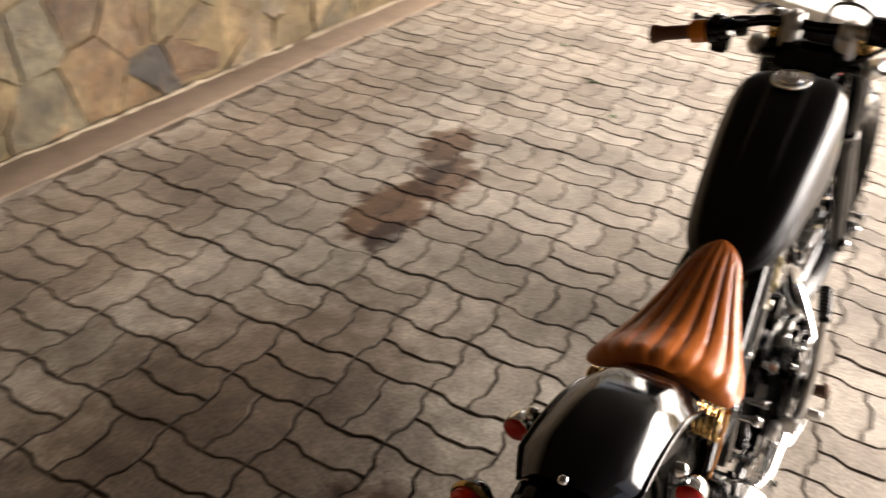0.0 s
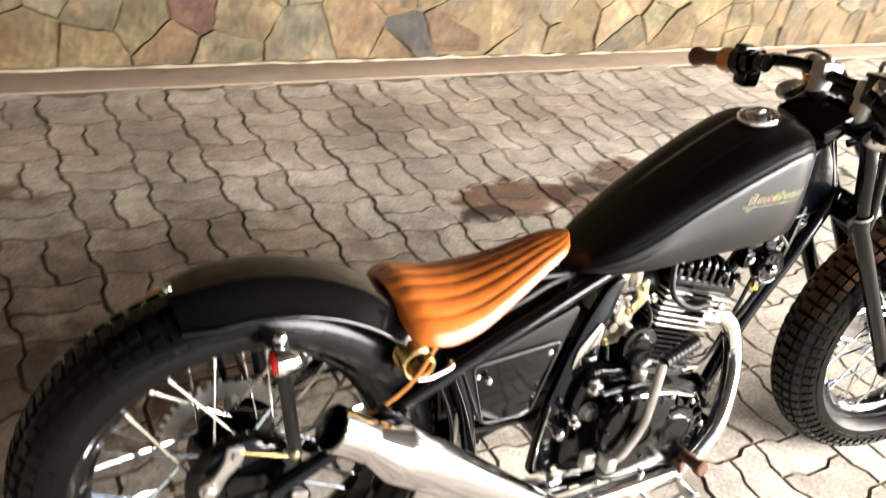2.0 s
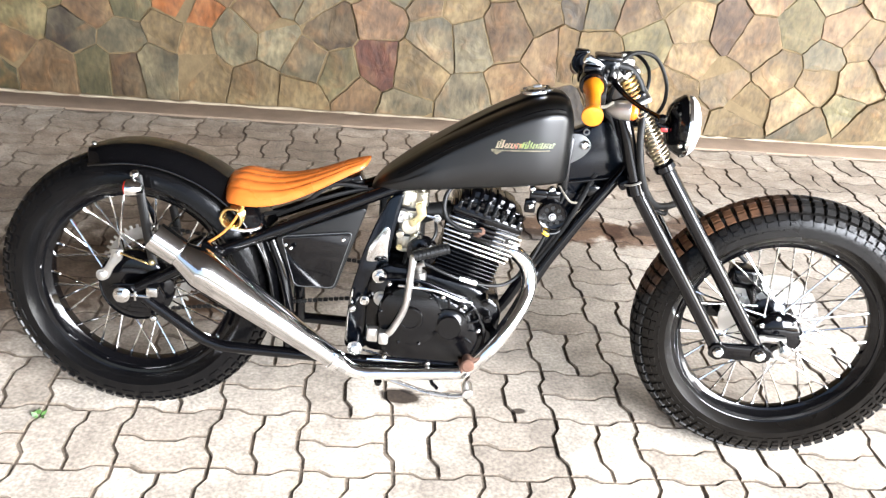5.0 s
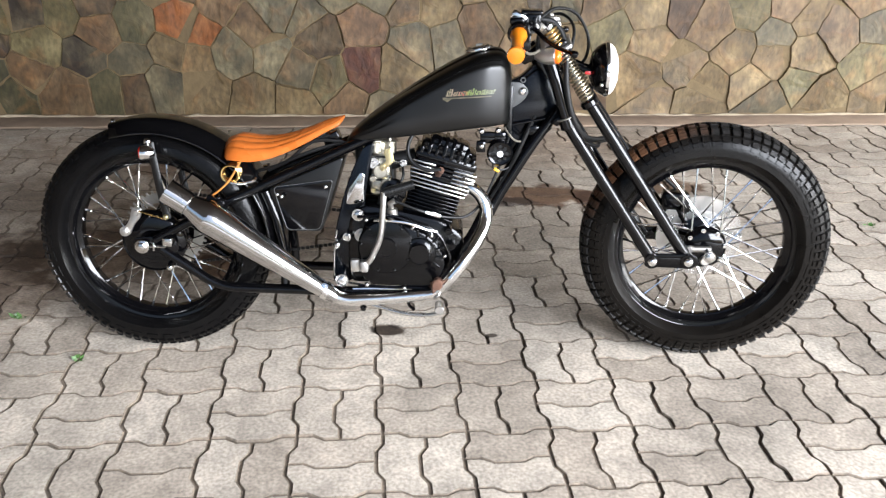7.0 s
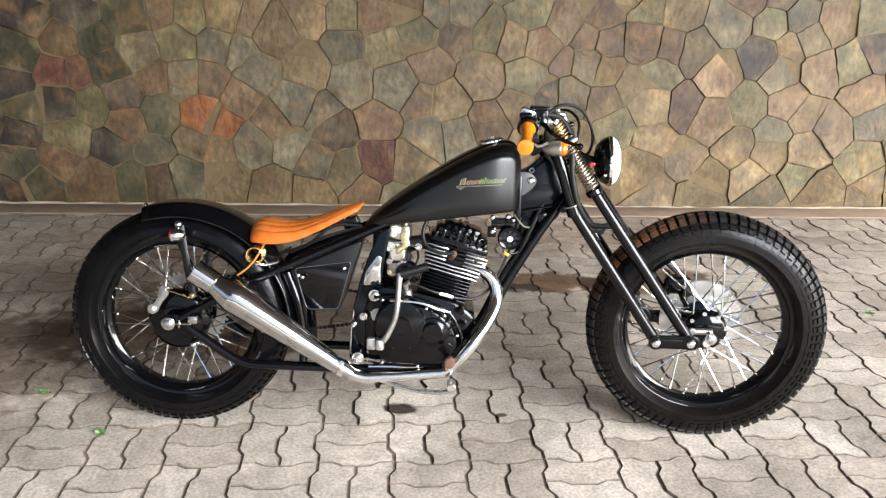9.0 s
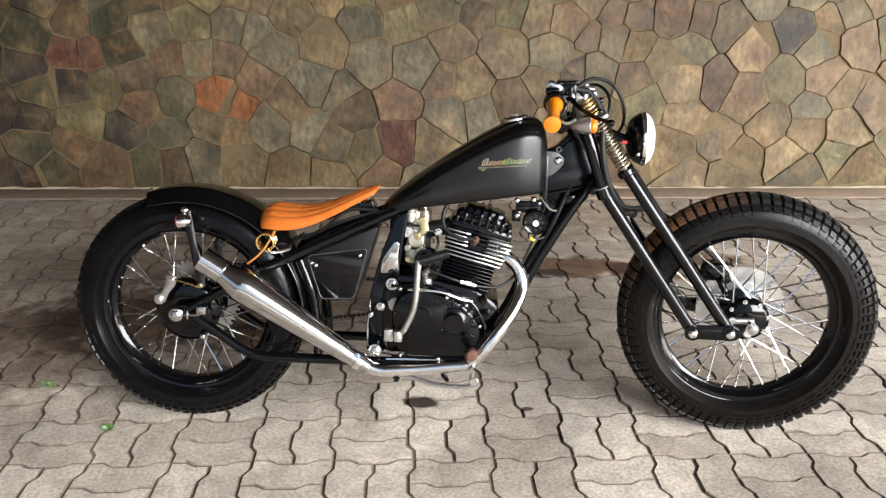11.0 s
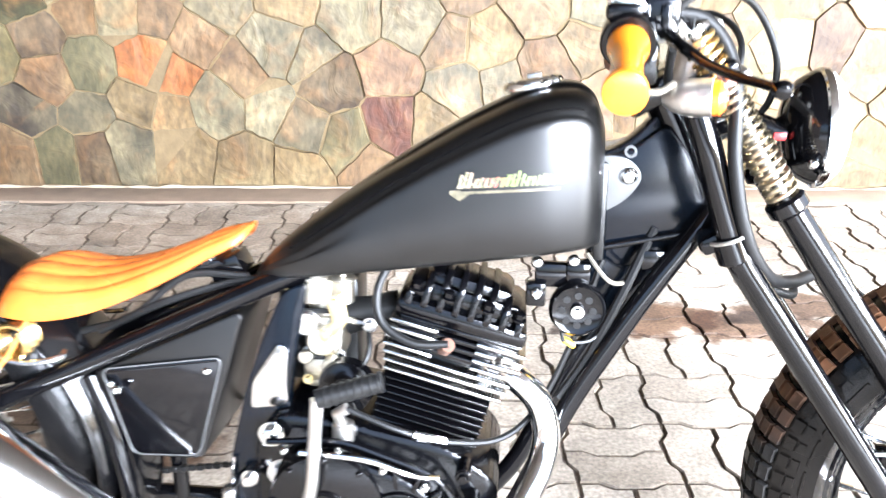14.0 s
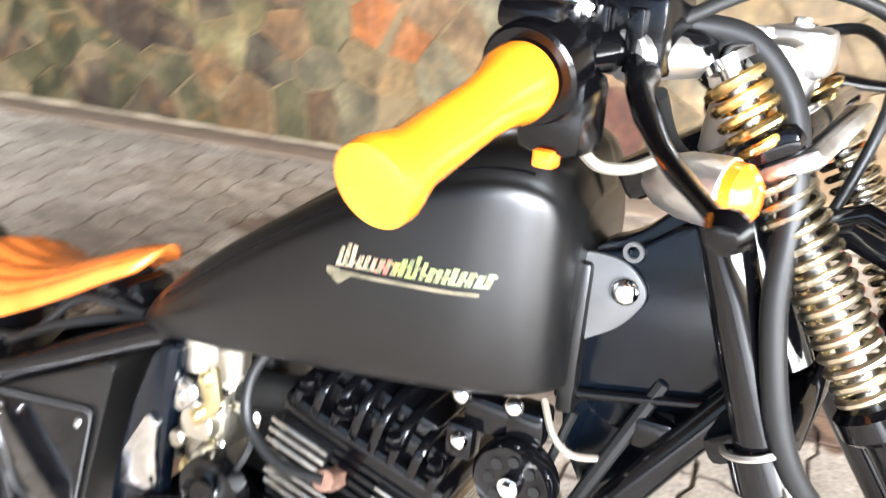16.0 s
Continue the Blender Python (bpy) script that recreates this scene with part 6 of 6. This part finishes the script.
TAN = [(2.84, 0.90), (-0.18, 1.03), (0.07, 0.92), (-0.37, 0.35), (-0.23, 0.31), (-0.21, 0.14), (0.03, 0.09), (0.25, 1.02), (0.23, 0.75), (1.34, 0.90), (1.17, 0.72), (0.99, 0.57), (0.77, 0.24),
       (0.24, 0.07), (1.35, 0.57), (1.73, 0.78), (2.21, 1.07), (2.31, 0.88), (1.83, 0.76), (1.97, 0.69), (2.94, 0.96), (2.10, 0.57), (2.13, 0.40), (2.97, 0.54), (2.34, 0.27),
       (2.60, 0.36), (2.07, 0.22), (2.47, 0.17), (2.82, 0.31), (3.02, 0.33), (2.73, 0.18), (2.18, 0.07), (2.42, 0.05), (3.14, 0.10), (3.46, 0.12)]
RED = [(-0.05, 0.99), (-0.27, 0.67), (-0.12, 0.58), (0.88, 0.78), (0.60, 0.47), (1.47, 0.89), (1.61, 0.79), (3.08, 1.06), (3.02, 0.77), (2.87, 0.61), (3.31, 0.64), (2.29, 0.57), (2.46, 0.50), (3.16, 0.46)]
GREY = [(-0.63, 0.82), (-0.23, 0.86), (-0.09, 0.82), (-0.40, 0.68), (-0.02, 0.73), (-0.58, 0.29), (-0.07, 0.34), (-0.44, 0.15), (0.14, 0.33), (0.44, 0.87), (0.91, 1.05), (1.05, 1.05),
        (0.17, 0.56), (0.48, 0.68), (0.70, 0.67), (1.40, 0.73), (0.31, 0.50), (0.88, 0.40), (1.04, 0.42), (0.28, 0.25), (1.65, 0.64), (2.48, 1.03), (2.88, 1.07), (2.12, 0.75),
        (2.80, 0.75), (2.82, 0.44), (3.37, 0.51), (2.81, 0.08)]
RUST, OXIDE = [(-0.21, 0.44), (-0.31, 0.49)], [(-0.95, 0.70), (-1.05, 0.70), (0.61, 0.25)]
KINDS = [M_STONE_RUST, M_STONE_BROWN, M_STONE_RED, M_STONE_GREY, M_STONE_GREEN, M_STONE_DARK, M_STONE_TAN, M_STONE_OXIDE, M_STONE_MOSS_SHADED]
KNOWN = [(x, z, k) for k, spots in enumerate((RUST, BROWN, RED, GREY, GREEN, DARK, TAN, OXIDE, MOSS_SHADED)) for x, z in spots]
seeds = [(x, z, k) for x, z, k in KNOWN]
weight = {}
tries = 0
while tries < 9000:
    tries += 1
    p = (rng.uniform(WALL_X0, WALL_X1), rng.uniform(0.03, WALL_TOP))
    gap = 0.125 + 0.19 * rng.random() ** 1.4 + (0.08 if p[1] > 1.5 else 0)
    if -1.4 < p[0] < 3.55 and p[1] < 1.12:
        gap = max(gap, 0.19)
    if all((p[0] - s[0]) ** 2 + (p[1] - s[1]) ** 2 > gap * gap for s in seeds):
        seeds.append((*p, -1))


def clip(poly, px, pz, nx, nz):
    out = []
    for i in range(len(poly)):
        a, b = poly[i], poly[(i + 1) % len(poly)]
        da, db = (a[0] - px) * nx + (a[1] - pz) * nz, (b[0] - px) * nx + (b[1] - pz) * nz
        if da <= 0:
            out.append(a)
        if (da < 0 < db) or (db < 0 < da):
            t = da / (da - db)
            out.append((a[0] + t * (b[0] - a[0]), a[1] + t * (b[1] - a[1])))
    return out


def stone(x, z, others, gap):
    poly = [(WALL_X0, 0.008), (WALL_X1 - 0.01, 0.008), (WALL_X1 - 0.01, WALL_TOP - 0.06), (WALL_X0, WALL_TOP - 0.06)]
    for ox, oz, _ in others:
        dx, dz = ox - x, oz - z
        d = math.hypot(dx, dz)
        if 0 < d < 1.1:
            nx, nz = dx / d, dz / d
            half = d / 2 + max(-0.45 * d, min(0.45 * d, (weight[x, z] - weight[ox, oz]) / (2 * d)))
            poly = clip(poly, x + nx * (half - gap), z + nz * (half - gap), nx, nz)
    return poly


for x, z, kind in seeds:
    weight[x, z] = rng.uniform(-0.006, 0.006) if kind < 0 else rng.uniform(0.0, 0.006)
def split(poly, angle, px, pz, gap):
    nx, nz = math.cos(angle), math.sin(angle)
    return [clip(poly, px - nx * gap, pz - nz * gap, nx, nz), clip(poly, px + nx * gap, pz + nz * gap, -nx, -nz)]


def area(poly):
    return abs(sum(a[0] * b[1] - b[0] * a[1] for a, b in zip(poly, poly[1:] + poly[:1]))) / 2


slabs = []
for x, z, kind in seeds:
    poly = stone(x, z, seeds, 0.0012 + 0.0036 * rng.random() ** 2)
    if len(poly) < 3:
        continue
    if kind < 0 and rng.random() < 0.6 and area(poly) > 0.015:
        for half in split(poly, rng.uniform(0, math.pi), x + rng.gauss(0, 0.025), z + rng.gauss(0, 0.025), 0.0006 + 0.0024 * rng.random() ** 2):
            if len(half) > 2 and area(half) > 0.0003:
                slabs.append((half, kind))
    else:
        slabs.append((poly, kind))
for poly, kind in slabs:
    cx, cz = sum(p[0] for p in poly) / len(poly), sum(p[1] for p in poly) / len(poly)
    rough = []
    for a, b in zip(poly, poly[1:] + poly[:1]):
        ln = math.hypot(b[0] - a[0], b[1] - a[1])
        rough.append(a)
        n = int(ln / 0.035)
        for q in range(1, n + 1):
            t, w = q / (n + 1), rng.uniform(-0.0055, 0.0030)
            rough.append((a[0] + t * (b[0] - a[0]) + w * (b[1] - a[1]) / ln, a[1] + t * (b[1] - a[1]) - w * (b[0] - a[0]) / ln))
    th, tx, tz = rng.uniform(0.002, 0.013), rng.gauss(0, 0.035), rng.gauss(0, 0.045)
    b = bmesh.new()
    def ring(f, dy):
        return [b.verts.new((px * f + cx * (1 - f) - cx, -dy - tx * (px - cx) * (dy > 0) - tz * (pz - cz) * (dy > 0), pz * f + cz * (1 - f) - cz)) for px, pz in rough]
    r0, r1, r2 = ring(1.0, -0.01), ring(0.998, th * 0.7), ring(0.982, th + 0.0004)
    for ra, rb in ((r0, r1), (r1, r2)):
        for i in range(len(ra)):
            b.faces.new((ra[i], ra[(i + 1) % len(ra)], rb[(i + 1) % len(ra)], rb[i]))
    b.faces.new(r2)
    stone_look = KINDS[kind] if kind >= 0 else M_STONE
    # left end: mostly dark stones, whose colour also carries the shade there
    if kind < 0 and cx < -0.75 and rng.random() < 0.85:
        stone_look = rng.choice([M_STONE_DARK, M_STONE_MOSS_SHADED, M_STONE_MOSS_SHADED, M_STONE_DARK])
    elif kind < 0 and rng.random() < 0.16:
        stone_look = rng.choice([M_STONE_DARK, M_STONE_RED, M_STONE_RED, M_STONE_GREY])
    o = part("stone", b, stone_look, wall, smooth=False)
    o.location = (cx, WALL_Y + 0.02, cz)

# ---- paving: zigzag blocks laid in basket weave ----
B, PX, PY, ZIG = 0.21, 0.45, -0.05, 0.0085


def wave(s):
    """The zigzag of every joint: half a block one way, half the other."""
    s = (s / B) % 1.0
    if s < 0.18 or s > 0.82:
        return ZIG
    if 0.32 < s < 0.68:
        return -ZIG
    return ZIG * (1 - 2 * (s - 0.18) / 0.14) if s < 0.5 else ZIG * (-1 + 2 * (s - 0.68) / 0.14)


KINK = [0.0, 0.18, 0.32, 0.5, 0.68, 0.82, 1.0]


def paver_outline(x0, y0, w, h, gap):
    def stops(a, n):
        return [a + k * B for k in KINK if k * B <= n + 1e-6] if abs(a % B) < 1e-6 or n > 0.9 * B else [a + (k - 0.5) * B for k in KINK if k >= 0.5]
    xs, ys = stops(x0, w), stops(y0, h)
    out = []
    for x in xs:
        out.append([x, y0])
    for y in ys[1:]:
        out.append([x0 + w, y])
    for x in xs[-2::-1]:
        out.append([x, y0 + h])
    for y in ys[-2:0:-1]:
        out.append([x0, y])
    cx, cy = x0 + w / 2, y0 + h / 2
    res = []
    for x, y in out:
        gx = gap * (1 if x < cx - w / 2 + 1e-6 else -1 if x > cx + w / 2 - 1e-6 else 0)
        gy = gap * (1 if y < cy - h / 2 + 1e-6 else -1 if y > cy + h / 2 - 1e-6 else 0)
        res.append((x + wave(y) + gx, y + wave(x) + gy))
    return res


def paver_mesh(x0, y0, w, h):
    pts = paver_outline(x0, y0, w, h, 0.0034)
    cx, cy = x0 + w / 2, y0 + h / 2
    verts, faces, n = [], [], len(pts)
    for inset, z in ((0.0, -0.035), (0.0, -0.003), (0.0022, 0.0)):
        for x, y in pts:
            dx, dy = x - cx, y - cy
            verts.append((x - cx - inset * (1 if dx > 0 else -1) * min(1, abs(dx) / (0.25 * w)), y - cy - inset * (1 if dy > 0 else -1) * min(1, abs(dy) / (0.25 * h)), z))
    for r in (0, 1):
        for i in range(n):
            j = (i + 1) % n
            faces.append((r * n + i, r * n + j, (r + 1) * n + j, (r + 1) * n + i))
    faces.append(tuple(range(2 * n, 3 * n)))
    return verts, faces


SHAPES = {"v0": (0, 0, B / 2, B), "v1": (B / 2, 0, B / 2, B), "h0": (0, 0, B, B / 2), "h1": (0, B / 2, B, B / 2)}
PROTO = {k: paver_mesh(*v) for k, v in SHAPES.items()}
PMESH = {}
for k, (vs, fs) in PROTO.items():
    me = bpy.data.meshes.new("paver")
    me.from_pydata(vs, [], fs)
    me.materials.append(M_PAVER)
    me.materials.append(M_SOIL)
    me.polygons.foreach_set("material_index", [1] * (len(fs) - 1) + [0])
    PMESH[k] = me
pavement = new("pavement")
tagged(pavement, "zigzag concrete paving blocks laid in basket weave, with dark joints", "paving", kind="structure")
rest_v, rest_f, rest_m = [], [], []
rng = random.Random(3)
J_TOP = 10
for i in range(-14, 31):
    for j in range(-14, J_TOP + 1):
        odd = (i + j) % 2
        for k in (("h0", "h1") if odd else ("v0", "v1")):
            sx, sy, w, h = SHAPES[k]
            x, y = PX + i * B + sx + w / 2, PY + j * B + sy + h / 2
            if y + h / 2 > KERB_Y + 0.16:
                continue
            dz, rx, ry = rng.uniform(-0.003, 0.0015), rng.gauss(0, 0.0065), rng.gauss(0, 0.0065)
            near = -5 <= i <= 7 and -3 <= j <= 7
            if near:
                o = new("paver", PMESH[k])
                o.parent = pavement
                o.matrix_basis = Matrix.LocRotScale((x, y, dz), Euler((rx, ry, 0)), None)
            else:
                base = len(rest_v)
                vs, fs = PROTO[k]
                rest_v += [(x + vx, y + vy, vz + dz + rx * vy - ry * vx) for vx, vy, vz in vs]
                rest_f += [tuple(base + q for q in f) for f in fs]
                rest_m += [1] * (len(fs) - 1) + [0]
me = bpy.data.meshes.new("paving_rest")
me.from_pydata(rest_v, [], rest_f)
me.materials.append(M_PAVER_REST)
me.materials.append(M_SOIL)
me.polygons.foreach_set("material_index", rest_m)
rest = new("paving_blocks", me)
rest.parent = pavement
tagged(rest, kind="stuff")
